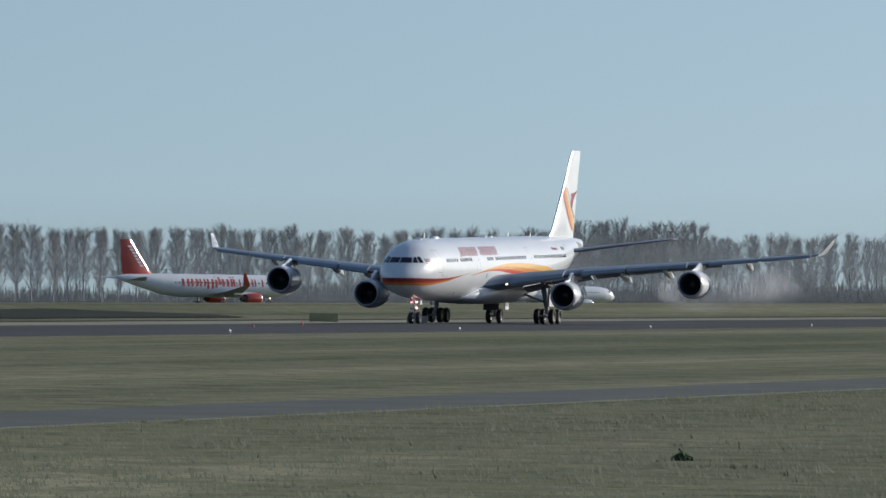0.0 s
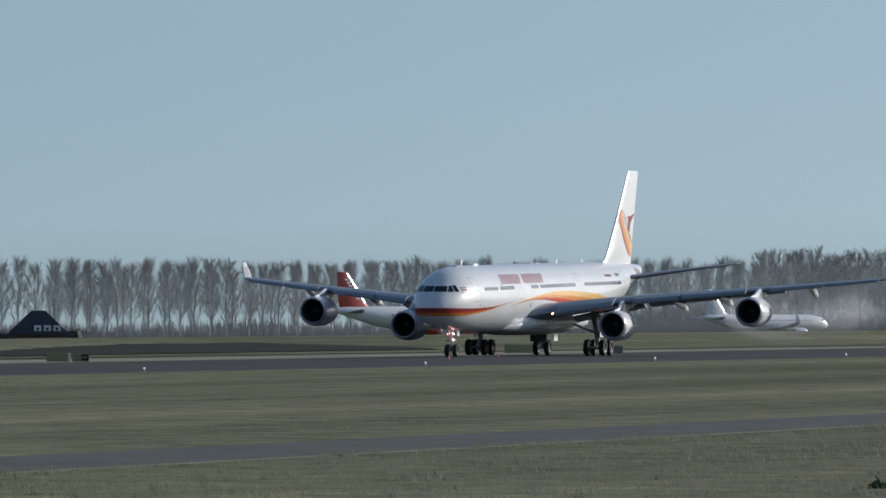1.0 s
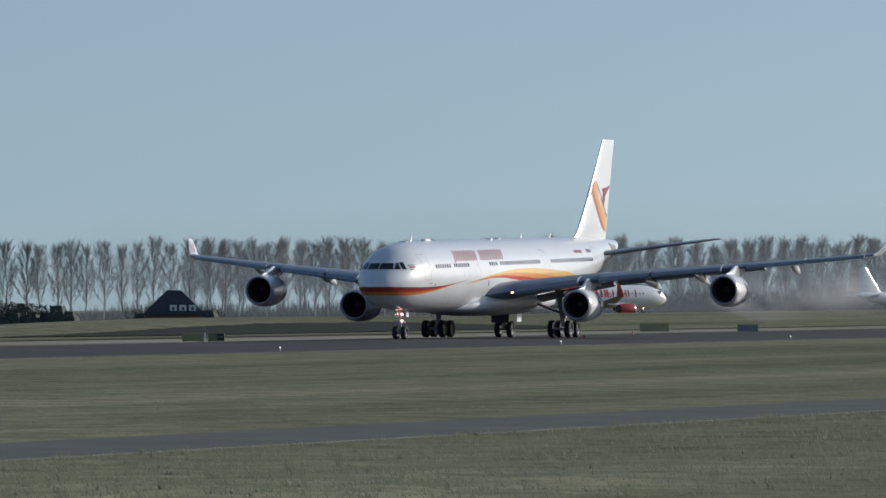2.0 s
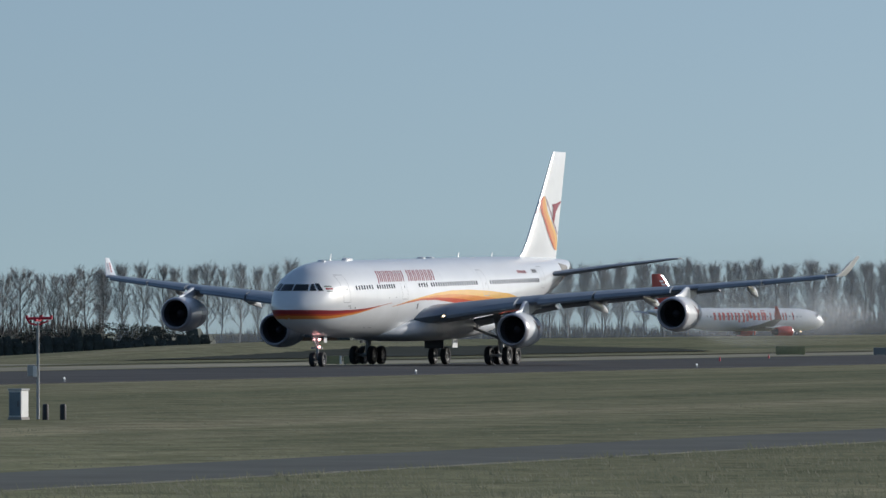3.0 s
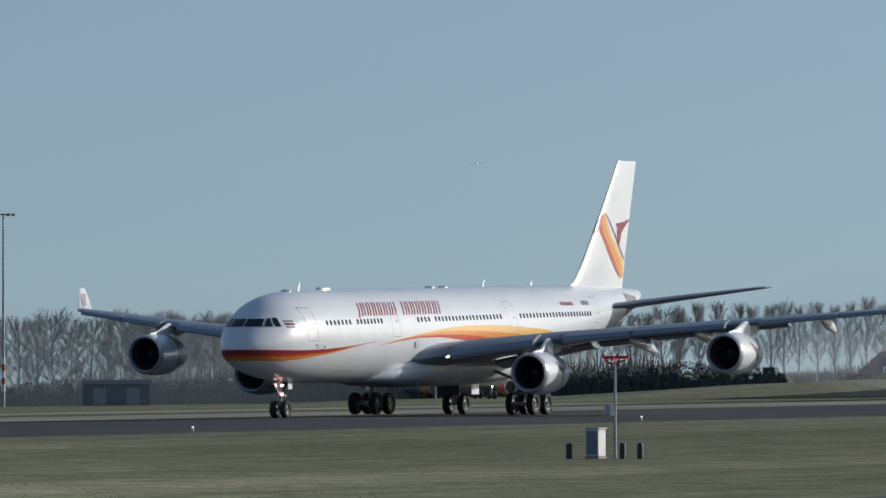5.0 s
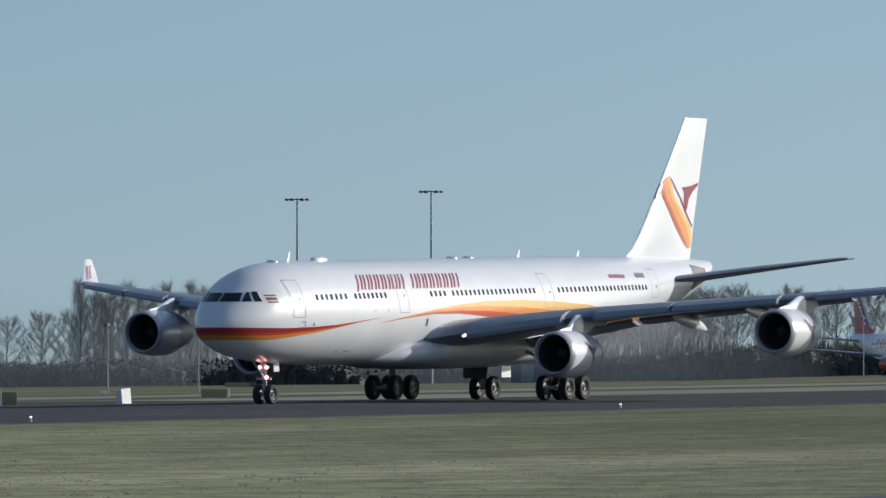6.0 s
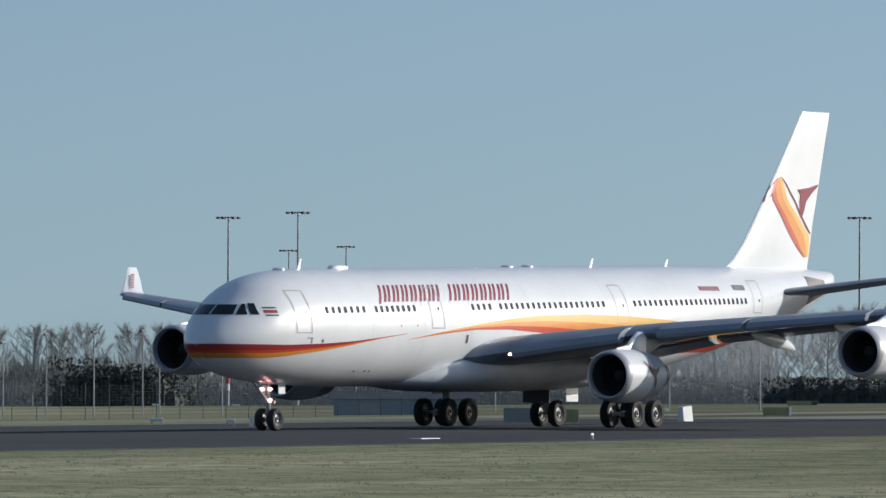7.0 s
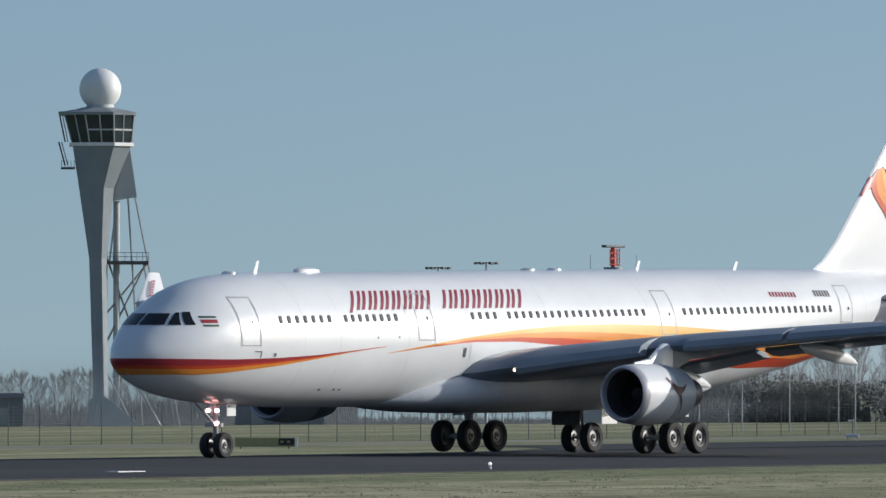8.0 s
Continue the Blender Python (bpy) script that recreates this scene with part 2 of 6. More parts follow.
def bank_strip():
    """Dark strip on the near face of the bank, with ragged edges."""
    bm = bmesh.new()
    rows = []
    for i in range(91):
        x = 768 + i * 2.1
        k = min(1.0, .08 + i / 9, (91 - i) / 12)
        lo = 304 - 13 * k + 2.5 * noise.noise((x * .03, 3, 1)) + 1.5 * noise.noise((x * .3, 3, 1))
        hi = 304 + 12 * k + 2.5 * noise.noise((x * .04, 9, 1)) + 1.5 * noise.noise((x * .3, 9, 1))
        rows.append([bm.verts.new((x, lo + (hi - lo) * j / 8, land(x, lo + (hi - lo) * j / 8) + .09)) for j in range(9)])
    for p, q in zip(rows, rows[1:]):
        for j in range(8):
            bm.faces.new((p[j], p[j + 1], q[j + 1], q[j]))
    return bm


DARKGROUND = mat("dark_rough_turf", (0.028, 0.034, 0.024), 0.95, var=0.4, scale=0.15, spec=0.1)
tagged(part("turf_strip", bank_strip(), DARKGROUND), "dark strip along the low bank", "turf", kind="structure")


def far_track():
    """Narrow dark service track beyond the runway."""
    bm = bmesh.new()
    rows = []
    for i in range(90):
        x = 640 + i * 9.0
        y = 269 + 2 * math.sin(x * .004)
        w = 5.0 * min(1.0, .2 + i / 12)
        rows.append([bm.verts.new((x, y + w * (j / 4 - .5), land(x, y + w * (j / 4 - .5)) + .05)) for j in range(5)])
    for p, q in zip(rows, rows[1:]):
        for j in range(4):
            bm.faces.new((p[j], p[j + 1], q[j + 1], q[j]))
    return bm


tagged(part("service_track", far_track(), DARKGROUND), "narrow dark service track beyond the runway", "track", kind="structure")

DRYTURF = mat("pale_dry_turf", (0.33, 0.31, 0.235), 0.95, var=0.35, scale=0.05, spec=0.1, bump=0.3, bscale=1.5)


def dry_strip(x0, x1, y0, y1, seed):
    """Pale bleached turf along the far side of the runway, with ragged edges."""
    bm = bmesh.new()
    rows = []
    n = int((x1 - x0) / 6)
    for i in range(n + 1):
        x = x0 + (x1 - x0) * i / n
        lo = y0 + 2.5 * noise.noise((x * .03, seed, 1)) + 1.5 * noise.noise((x * .2, seed, 2))
        hi = y1 + 4.0 * noise.noise((x * .02, seed, 5)) + 2.0 * noise.noise((x * .2, seed, 6))
        rows.append([bm.verts.new((x, lo + (hi - lo) * j / 6, land(x, lo + (hi - lo) * j / 6) + .012)) for j in range(7)])
    for p, q in zip(rows, rows[1:]):
        for j in range(6):
            bm.faces.new((p[j], p[j + 1], q[j + 1], q[j]))
    return bm


tagged(part("dry_turf", dry_strip(470, 1150, 233, 262, 4), DRYTURF), "pale bleached strip of turf beside the runway", "turf", kind="structure")
tagged(part("dry_turf", dry_strip(300, 700, 276, 292, 8), DRYTURF), "pale bleached strip of turf beside the runway", "turf", kind="structure")

TUFT = bpy.data.materials.new("straw_grass_blades")
TUFT.use_nodes = True


def tuft_nodes():
    nt = TUFT.node_tree
    bs = nt.nodes["Principled BSDF"]
    bs.inputs["Roughness"].default_value = 0.95
    bs.inputs["Specular IOR Level"].default_value = 0.1
    g = nt.nodes.new("ShaderNodeNewGeometry")
    r = nt.nodes.new("ShaderNodeValToRGB")
    e = r.color_ramp.elements
    e[0].position, e[1].position = .3, .7
    e[0].color, e[1].color = (0.125, 0.142, 0.094, 1), (0.235, 0.232, 0.168, 1)
    m = e.new(.5)
    m.color = (0.155, 0.163, 0.106, 1)
    tc = nt.nodes.new("ShaderNodeTexCoord")
    n = nt.nodes.new("ShaderNodeTexNoise")
    n.inputs["Scale"].default_value = .9
    n.inputs["Detail"].default_value = 5
    nt.links.new(tc.outputs["Object"], n.inputs["Vector"])
    x = nt.nodes.new("ShaderNodeMix")
    x.inputs[0].default_value = .2
    nt.links.new(n.outputs["Fac"], x.inputs[2])
    nt.links.new(g.outputs["Random Per Island"], x.inputs[3])
    nt.links.new(x.outputs[0], r.inputs[0])
    nt.links.new(r.outputs[0], bs.inputs["Base Color"])


tuft_nodes()


def blades(name, count, x0, x1, y0, y1, h0, h1, w0, w1, seed, label):
    """Countless upright grass blades, thickest in drifting patches."""
    rng = np.random.default_rng(seed)
    heads = count // 9
    hx, hy = x0 + (x1 - x0) * rng.random(heads) ** 1.3, rng.uniform(y0, y1, heads)
    hh = rng.uniform(.45, 1.5, heads) ** 1.5
    of = rng.integers(0, heads, count)
    x, y = hx[of] + rng.normal(0, .17, count), hy[of] + rng.normal(0, .17, count)
    keep = ((y < 69.5) | (y > 76.3)) & (rng.random(count) < .62 + .3 * np.sin(x * .31 + 2 * np.sin(y * .23)) * np.sin(y * .57 + 1.5 * np.sin(x * .11)))
    x, y, tall = x[keep], y[keep], hh[of][keep]
    n = len(x)
    z = np.array([land(p, q) for p, q in zip(x, y)]) - .01
    h = tall * rng.uniform(h0, h1, n) * (.75 + .35 * np.sin(x * .83 + y * .4) * np.sin(y * 1.1 + 1.3 * np.sin(x * .4)))
    w = rng.uniform(w0, w1, n)
    lx, ly = rng.normal(.3, .5, n) * h, np.abs(rng.normal(.4, .35, n)) * h
    turn = rng.normal(-.2, .25, n)
    V = np.empty((n, 3, 3))
    V[:, 0] = np.stack((x - w, y - turn * w, z), 1)
    V[:, 1] = np.stack((x + w, y + turn * w, z), 1)
    V[:, 2] = np.stack((x + lx, y + ly, z + h), 1)
    me = bpy.data.meshes.new(name)
    me.from_pydata(V.reshape(-1, 3).tolist(), [], np.arange(3 * n).reshape(-1, 3).tolist())
    me.materials.append(TUFT)
    me.polygons.foreach_set("use_smooth", np.ones(n, bool))
    me.normals_split_custom_set_from_vertices([(0, -.12, .99)] * (3 * n))
    return tagged(new(name, me), label, "grass", kind="stuff")


blades("grass_blades", 260000, 95, 430, 28, 70, .07, .17, .014, .045, 5, "straw-coloured winter grass")
blades("grass_blades", 190000, 140, 720, 76, 167.5, .025, .06, .025, .07, 6, "straw-coloured winter grass")


def weeds(x, y, r, h, seed):
    """One dark clump of leafy weeds."""
    rng = random.Random(seed)
    V, F = [], []
    for _ in range(260):
        a, q = rng.uniform(0, 6.28), r * math.sqrt(rng.random())
        c = (x + q * math.cos(a), y + q * math.sin(a), land(x, y) + h * (1 - (q / r) ** 2) * rng.random())
        k = len(V)
        for _ in range(3):
            V.append(tuple(v + rng.gauss(0, .045) for v in c))
        F.append((k, k + 1, k + 2))
    me = bpy.data.meshes.new("weed_clump")
    me.from_pydata(V, [], F)
    me.materials.append(WEED)
    return tagged(new("weed_clump", me), "dark green clump of weeds in the grass", "weeds", kind="stuff")


WEED = mat("dark_green_weeds", (0.10, 0.15, 0.06), 0.9, var=0.4, scale=2)
weeds(178.0, 45.0, .2, .22, 9)

# ---- the four-engined airliner (x aft of the nose, y to starboard, z up) ----
TOP = [(0.0, 4.12), (0.12, 4.45), (0.4, 4.82), (0.9, 5.25), (1.9, 5.93), (2.75, 6.42), (3.5, 6.80), (4.4, 7.12), (6.1, 7.45), (7.5, 7.57), (9.2, 7.64), (12.7, 7.68), (27.5, 7.90), (50.8, 8.18), (58.6, 8.14), (63.0, 8.02), (63.3, 7.85)]
BOT = [(0.0, 4.0), (0.12, 3.8), (0.4, 3.55), (0.9, 3.25), (1.5, 2.98), (2.3, 2.72), (3.5, 2.48), (5.4, 2.28), (7.3, 2.17), (9.2, 2.10), (12.7, 2.05), (36.0, 2.40), (41.0, 2.62), (46.0, 3.25), (52.0, 4.25), (58.0, 5.45), (61.0, 6.30), (63.0, 7.15), (63.3, 7.40)]
HALF = [(0.0, 0.06), (0.12, 0.42), (0.4, 0.80), (0.9, 1.22), (1.5, 1.60), (2.3, 1.98), (3.5, 2.36), (5.4, 2.68), (7.3, 2.80), (9.2, 2.82), (41.0, 2.82), (46.0, 2.62), (52.0, 2.08), (58.0, 1.28), (61.0, 0.82), (63.0, 0.42), (63.3, 0.2)]


def smooth_at(x, table):
    """Monotone cubic through a short table, so that the skin curves without kinks."""
    if x <= table[0][0]:
        return table[0][1]
    n = len(table)
    for i in range(n - 1):
        if x <= table[i + 1][0]:
            break
    else:
        return table[-1][1]
    sl = lambda k: (table[k + 1][1] - table[k][1]) / (table[k + 1][0] - table[k][0])

    def tan_at(k):
        if k == 0 or k == n - 1:
            return sl(0 if k == 0 else n - 2)
        a, b = sl(k - 1), sl(k)
        return 0.0 if a * b <= 0 else 2 * a * b / (a + b)

    (x0, v0), (x1, v1) = table[i], table[i + 1]
    h = x1 - x0
    u = (x - x0) / h
    return v0 * (1 + 2 * u) * (1 - u) ** 2 + h * tan_at(i) * u * (1 - u) ** 2 + v1 * u * u * (3 - 2 * u) + h * tan_at(i + 1) * u * u * (u - 1)


def fus(x):
    t, b, w = smooth_at(x, TOP), smooth_at(x, BOT), smooth_at(x, HALF)
    return (t + b) / 2, (t - b) / 2, w     # centre height, half height, half width


def skin_y(x, z, out=0.012, side=-1):
    c, hh, w = fus(x)
    k = max(0.0, 1 - ((z - c) / (hh + 1e-6)) ** 2)
    return side * (w * math.sqrt(k) + out)


def skin_patch(bm, xs, lo, hi, side=-1, rows=6, out=0.012, fore=0.0):
    """A painted band on the skin between two height curves."""
    grid = []
    for x in xs:
        c, hh, _ = fus(x)
        a, b = max(lo(x), c - hh), max(hi(x), c - hh)
        dx = -fore * (1 - sstep(0.5, 3.0, x))
        if fore and not grid:
            grid.append([bm.verts.new((x + dx - .004, 0, a + (b - a) * k / rows)) for k in range(rows + 1)])
        line = []
        for k in range(rows + 1):
            z = a + (b - a) * k / rows
            edge = min(1.0, 10 * max(0.0, 1 - ((z - c) / (hh + 1e-6)) ** 2)) if fore and x < 2 else 1.0
            line.append(bm.verts.new((x + dx, skin_y(x, z, 0.0, side) + side * out * edge, z - (.025 * (1 - edge) if z < c else 0.0))))
        grid.append(line)
    for p, q in zip(grid, grid[1:]):
        for k in range(rows):
            bm.faces.new((p[k], q[k], q[k + 1], p[k + 1]))


def span(a, b, n):
    return [a + (b - a) * i / n for i in range(n + 1)]


def airfoil(x0, chord, y, z, thick, n=9, twist=0.0):
    """Closed section in an x-z plane at span y; leading edge at x0."""
    up, dn = [], []
    for i in range(n + 1):
        u = 0.5 - 0.5 * math.cos(math.pi * i / n)
        t = 5 * thick * (0.2969 * math.sqrt(u) - 0.126 * u - 0.3516 * u * u + 0.2843 * u ** 3 - 0.1036 * u ** 4) * chord
        camber = 0.02 * chord * math.sin(math.pi * u)
        dz = -twist * (u - 0.3) * chord
        up.append((x0 + u * chord, y, z + camber + t + dz))
        dn.append((x0 + u * chord, y, z + camber - t * 0.8 + dz))
    return up + dn[-2:0:-1]


# half-span, leading edge, chord, height of the leading edge, thickness
WING = [(1.5, 20.2, 13.0, 3.35, 0.135), (2.9, 21.0, 11.9, 3.50, 0.135), (5.5, 23.0, 10.0, 3.98, 0.13), (9.4, 25.9, 7.7, 4.62, 0.115), (14.0, 28.95, 6.45, 5.1, 0.11), (19.5, 32.6, 5.0, 5.62, 0.105), (25.0, 36.3, 3.5, 6.18, 0.10), (29.2, 39.0, 2.45, 6.62, 0.10)]


def wing_at(b):
    k = [interp(b, [(w[0], w[j]) for w in WING]) for j in range(1, 5)]
    return k


def make_wing(parent, side):
    bm = bmesh.new()
    loft(bm, [airfoil(x, c, side * b, z, t) for b, x, c, z, t in WING])
    wing = part("wing", bm, WINGGREY, parent, "grey swept wing with upturned tip")
    # leading-edge slats, drooped for the run
    for b0, b1 in ((4.6, 8.7), (10.2, 13.6), (13.8, 18.6), (20.4, 24.4), (24.6, 28.6)):
        bm = bmesh.new()
        rings = []
        for b in span(b0, b1, 3):
            x, c, z, t = wing_at(b)
            d = 0.13 * c + 0.28
            h = t * c * 0.52
            sec = [(-0.42 * d, -0.30 * h - 0.16), (-0.50 * d, -0.05 * h - 0.12), (-0.36 * d, 0.30 * h), (0.1 * d, 0.78 * h), (0.75 * d, 1.06 * h), (0.45 * d, 0.80 * h), (0.0 * d, 0.20 * h), (-0.12 * d, -0.40 * h - 0.12)]
            rings.append([(x + u, side * b, z + v) for u, v in sec])
        loft(bm, rings)
        part("slat", bm, WINGGREY, wing, "drooped leading-edge slat")
    # trailing flaps
    for b0, b1 in ((3.1, 9.2), (9.6, 20.5)):
        bm = bmesh.new()
        rings = []
        for b in span(b0, b1, 3):
            x, c, z, t = wing_at(b)
            f = 0.15 * c
            xe = x + c * 0.93
            ze = z - 0.02 * c
            rings.append([(xe - 0.1, side * b, ze + 0.10), (xe + f * 0.5, side * b, ze - 0.002 * c), (xe + f, side * b, ze - 0.038 * c), (xe + f * 0.45, side * b, ze - 0.034 * c), (xe - 0.05, side * b, ze - 0.08)])
        loft(bm, rings)
        part("flap", bm, WINGGREY, wing, "partly lowered trailing-edge flap")
    # flap-track canoes
    for b, ln in ((6.3, 5.0), (12.3, 4.6), (15.9, 4.2), (22.9, 2.6)):
        x, c, z, t = wing_at(b)
        x0, z0 = x + c * 0.55, z - t * c * 0.42
        bm = bmesh.new()
        rings = []
        for u, r, dz in ((0, 0.03, 0.1), (0.12, 0.17, 0.0), (0.35, 0.26, -0.12), (0.6, 0.28, -0.26), (0.8, 0.22, -0.42), (0.94, 0.11, -0.58), (1.0, 0.02, -0.66)):
            rings.append(ring_x(x0 + u * ln, side * b, z0 + dz - 0.05, r * 0.8, r * 1.25, 12))
        loft(bm, rings)
        part("flap_track_fairing", bm, WHITE, wing, "white pointed flap-track fairing")
    # winglet
    bm = bmesh.new()
    rings = []
    for k, (b, x, c, z) in enumerate(((29.18, 39.05, 2.42, 6.60), (29.45, 39.55, 2.05, 6.85), (29.75, 40.3, 1.6, 7.35), (30.15, 41.25, 0.85, 8.08))):
        th = 0.16 if k == 0 else 0.10
        rings.append([(p[0], p[1] + (p[2] - z) * side * -0.75, z + (p[2] - z) * 0.4) for p in airfoil(x, c, side * b, z, th * 0.9)])
    loft(bm, rings)
    wl = part("winglet", bm, WHITE, wing, "white winglet")
    # small upright lettering on the winglet's inner face, as plain bars
    bm = bmesh.new()
    for k in range(6):
        z0 = 6.98 + k * .13
        f = (z0 - 6.6) / 1.48
        xb, yb = 39.05 + 2.2 * f + .62 * (1 - f) + .12, 29.18 + .97 * f
        vs = [bm.verts.new(v) for v in ((xb, side * (yb - .16), z0), (xb + .30, side * (yb - .16), z0), (xb + .36, side * (yb - .12), z0 + .09), (xb + .06, side * (yb - .12), z0 + .09))]
        bm.faces.new(vs)
    part("winglet_lettering", bm, MAROON, wl, "small red lettering, drawn as plain bars", smooth=False)
    bm = bmesh.new()
    x, c, z, t = wing_at(4.7)
    loft(bm, [ring_x(x - 0.36, side * 4.15, z - 0.18, 0.02, 0.02, 10), ring_x(x - 0.30, side * 4.15, z - 0.18, 0.13, 0.11, 10), ring_x(x + 0.1, side * 4.15, z - 0.15, 0.15, 0.13, 10)])
    part("landing_light", bm, LAMPWHITE, wing, "lit wing-root landing light")
    return wing


NAC = [(0.0, 1.02), (0.05, 1.10), (0.2, 1.19), (0.6, 1.27), (1.2, 1.31), (2.0, 1.31), (2.8, 1.25), (3.5, 1.15), (4.0, 1.05)]


def make_engine(parent, side, x0, b, z0):
    """Turbofan with polished lip, fan, core nozzle and pylon; nose of the intake at x0."""
    y = side * b
    eng = part("engine", _nacelle(x0, y, z0), WHITE, parent, "white engine cowling with polished intake lip")
    bm = bmesh.new()
    rings = [ring_x(x0 + u, y, z0 + dz, r, r, 36) for u, r, dz in ((0.32, 1.235, -0.01), (0.12, 1.19, 0), (0.03, 1.14, 0), (-0.03, 1.09, 0), (0.0, 1.05, 0), (0.10, 1.02, 0), (0.30, 1.0, 0))]
    loft(bm, rings, cap=False)
    part("intake_lip", bm, LIP, eng, "polished metal intake lip")
    bm = bmesh.new()
    loft(bm, [ring_x(x0 + u, y, z0, r, r, 36) for u, r in ((0.30, 1.0), (0.8, 0.99), (1.3, 0.96))], cap=False)
    part("intake_duct", bm, DUCT, eng)
    bm = bmesh.new()
    loft(bm, [ring_x(x0 + 1.35, y, z0, 0.98, 0.98, 36), ring_x(x0 + 1.40, y, z0, 0.98, 0.98, 36)])
    part("fan_disc", bm, FANDARK, eng, "dark fan disc")
    for i in range(22):
        bl = new("fan_blade", blade_mesh())
        bl.parent = eng
        bl.matrix_basis = Matrix.Translation((x0 + 1.15, y, z0)) @ Matrix.Rotation(2 * math.pi * i / 22, 4, 'X')
    bm = bmesh.new()
    loft(bm, [ring_x(x0 + u, y, z0, r, r, 18) for u, r in ((0.75, 0.01), (0.82, 0.08), (0.95, 0.17), (1.18, 0.29))])
    part("spinner", bm, DUCT, eng)
    bm = bmesh.new()
    loft(bm, [ring_x(x0 + u, y, z0, r, r, 28) for u, r in ((3.3, 0.86), (4.0, 0.84), (4.6, 0.74), (5.2, 0.60), (5.25, 0.55), (4.9, 0.45))])
    part("core_nozzle", bm, DARKMETAL, eng, "dark metal exhaust nozzle")
    bm = bmesh.new()
    loft(bm, [ring_x(x0 + u, y, z0, r, r, 18) for u, r in ((4.6, 0.36), (5.2, 0.32), (5.7, 0.16), (5.95, 0.02))])
    part("exhaust_plug", bm, DARKMETAL, eng)
    # pylon up to the wing
    x, c, z, t = wing_at(b)
    bm = bmesh.new()
    top, bot = z + 0.05 * c, z0 + 0.9
    secs = []
    for u, zt, zb, w in ((x0 + 0.9, z0 + 1.32, z0 + 1.1, 0.04), (x0 + 2.0, z0 + 1.48, bot, 0.13), (x - 0.25, z + 0.14, bot - 0.05, 0.16), (x + 0.35, z + 0.12, bot + 0.05, 0.15), (x + 1.9, z + 0.02, z - 0.5, 0.12), (x + 0.45 * c, z - 0.1, z - 0.45, 0.04)):
        secs.append([(u, y - w, zb), (u, y + w, zb), (u, y + w, zt - 0.08), (u, y + w * 0.4, zt), (u, y - w * 0.4, zt), (u, y - w, zt - 0.08)])
    loft(bm, secs[:4])
    pyl = part("pylon", bm, WHITE, eng, "white engine pylon")
    # wing's shadow on the aft pylon, put into its colour as wing grey
    bm = bmesh.new()
    loft(bm, secs[3:])
    part("pylon_fairing", bm, WINGGREY, pyl, "aft pylon, greyed for the wing's shadow")
    # grey reverser sleeve behind the white cowl, set a little proud
    bm = bmesh.new()
    loft(bm, [ring_x(x0 + u, y, z0 - 0.02, interp(u, NAC) + o, interp(u, NAC) + o, 36) for u, o in ((2.35, -0.02), (2.36, 0.006), (2.8, 0.006), (3.5, 0.006), (4.02, 0.006), (4.03, -0.05))], cap=False)
    part("reverser_sleeve", bm, SLEEVE, eng, "blue-grey reverser sleeve")
    # bird emblem on the outboard face: two crossing tapered strokes
    if side < 0:
        for pts in (((1.60, .70, .03), (2.0, .36, .13), (2.35, .12, .20), (2.75, .22, .10), (3.1, .42, .02)), ((2.30, .20, .16), (2.5, -.10, .20), (2.65, -.45, .12), (2.78, -.85, .02))):
            bm = bmesh.new()
            grid = []
            for k in range(13):
                t = k / 12 * (len(pts) - 1)
                i = min(int(t), len(pts) - 2)
                f = t - i
                u, v, w = [pts[i][j] + (pts[i + 1][j] - pts[i][j]) * f for j in range(3)]
                row = []
                for vv in (v - w, v, v + w):
                    r = interp(u, NAC) + 0.03
                    row.append(bm.verts.new((x0 + u, y - math.sqrt(max(.01, r * r - vv * vv)), z0 - .02 + vv)))
                grid.append(row)
            for p, q in zip(grid, grid[1:]):
                bm.faces.new((p[0], p[1], q[1], q[0]))
                bm.faces.new((p[1], p[2], q[2], q[1]))
            part("cowl_emblem", bm, DEEPRED, eng, "dark red bird-like emblem")
    return eng


BLADE = []


def blade_mesh():
    if not BLADE:
        bm = bmesh.new()
        loft(bm, [[(0.0, -.05 * k, r), (.02, -.05 * k, r), (.16, .06 * k, r), (.14, .06 * k, r)] for r, k in ((.26, .8), (.6, 1.3), (.905, 1.9))])
        BLADE.append(mesh_from("fan_blade", bm, FANDARK))
    return BLADE[0]


def _nacelle(x0, y, z0):
    bm = bmesh.new()
    rings = [ring_x(x0 + u, y, z0 - 0.02, r, r, 36) for u, r in [(0.3, 1.23)] + NAC[4:] + [(4.02, 0.98), (3.6, 1.0), (3.3, 0.95)]]
    loft(bm, rings, cap=False)
    return bm


def wheel_mesh(r, w):
    bm = bmesh.new()
    prof = [(-0.30 * w, 0.56), (-0.42 * w, 0.60), (-0.50 * w, 0.78), (-0.46 * w, 0.92), (-0.30 * w, 0.99), (0, 1.0), (0.30 * w, 0.99), (0.46 * w, 0.92), (0.50 * w, 0.78), (0.42 * w, 0.60), (0.30 * w, 0.56)]
    n = 28
    loft(bm, [[(r * k * math.cos(2 * math.pi * i / n), u, r * k * math.sin(2 * math.pi * i / n)) for i in range(n)] for u, k in prof], cap=False)
    tyre = mesh_from("tyre", bm, TYRE)
    bm = bmesh.new()
    for sgn in (-1, 1):
        prof = [(sgn * 0.10 * w, 0.05), (sgn * 0.32 * w, 0.12), (sgn * 0.34 * w, 0.20), (sgn * 0.20 * w, 0.26), (sgn * 0.16 * w, 0.44), (sgn * 0.30 * w, 0.50), (sgn * 0.36 * w, 0.58)]
        loft(bm, [[(r * k * math.cos(2 * math.pi * i / n), u, r * k * math.sin(2 * math.pi * i / n)) for i in range(n)] for u, k in prof], cap=False)
    return tyre, mesh_from("rim", bm, HUB)


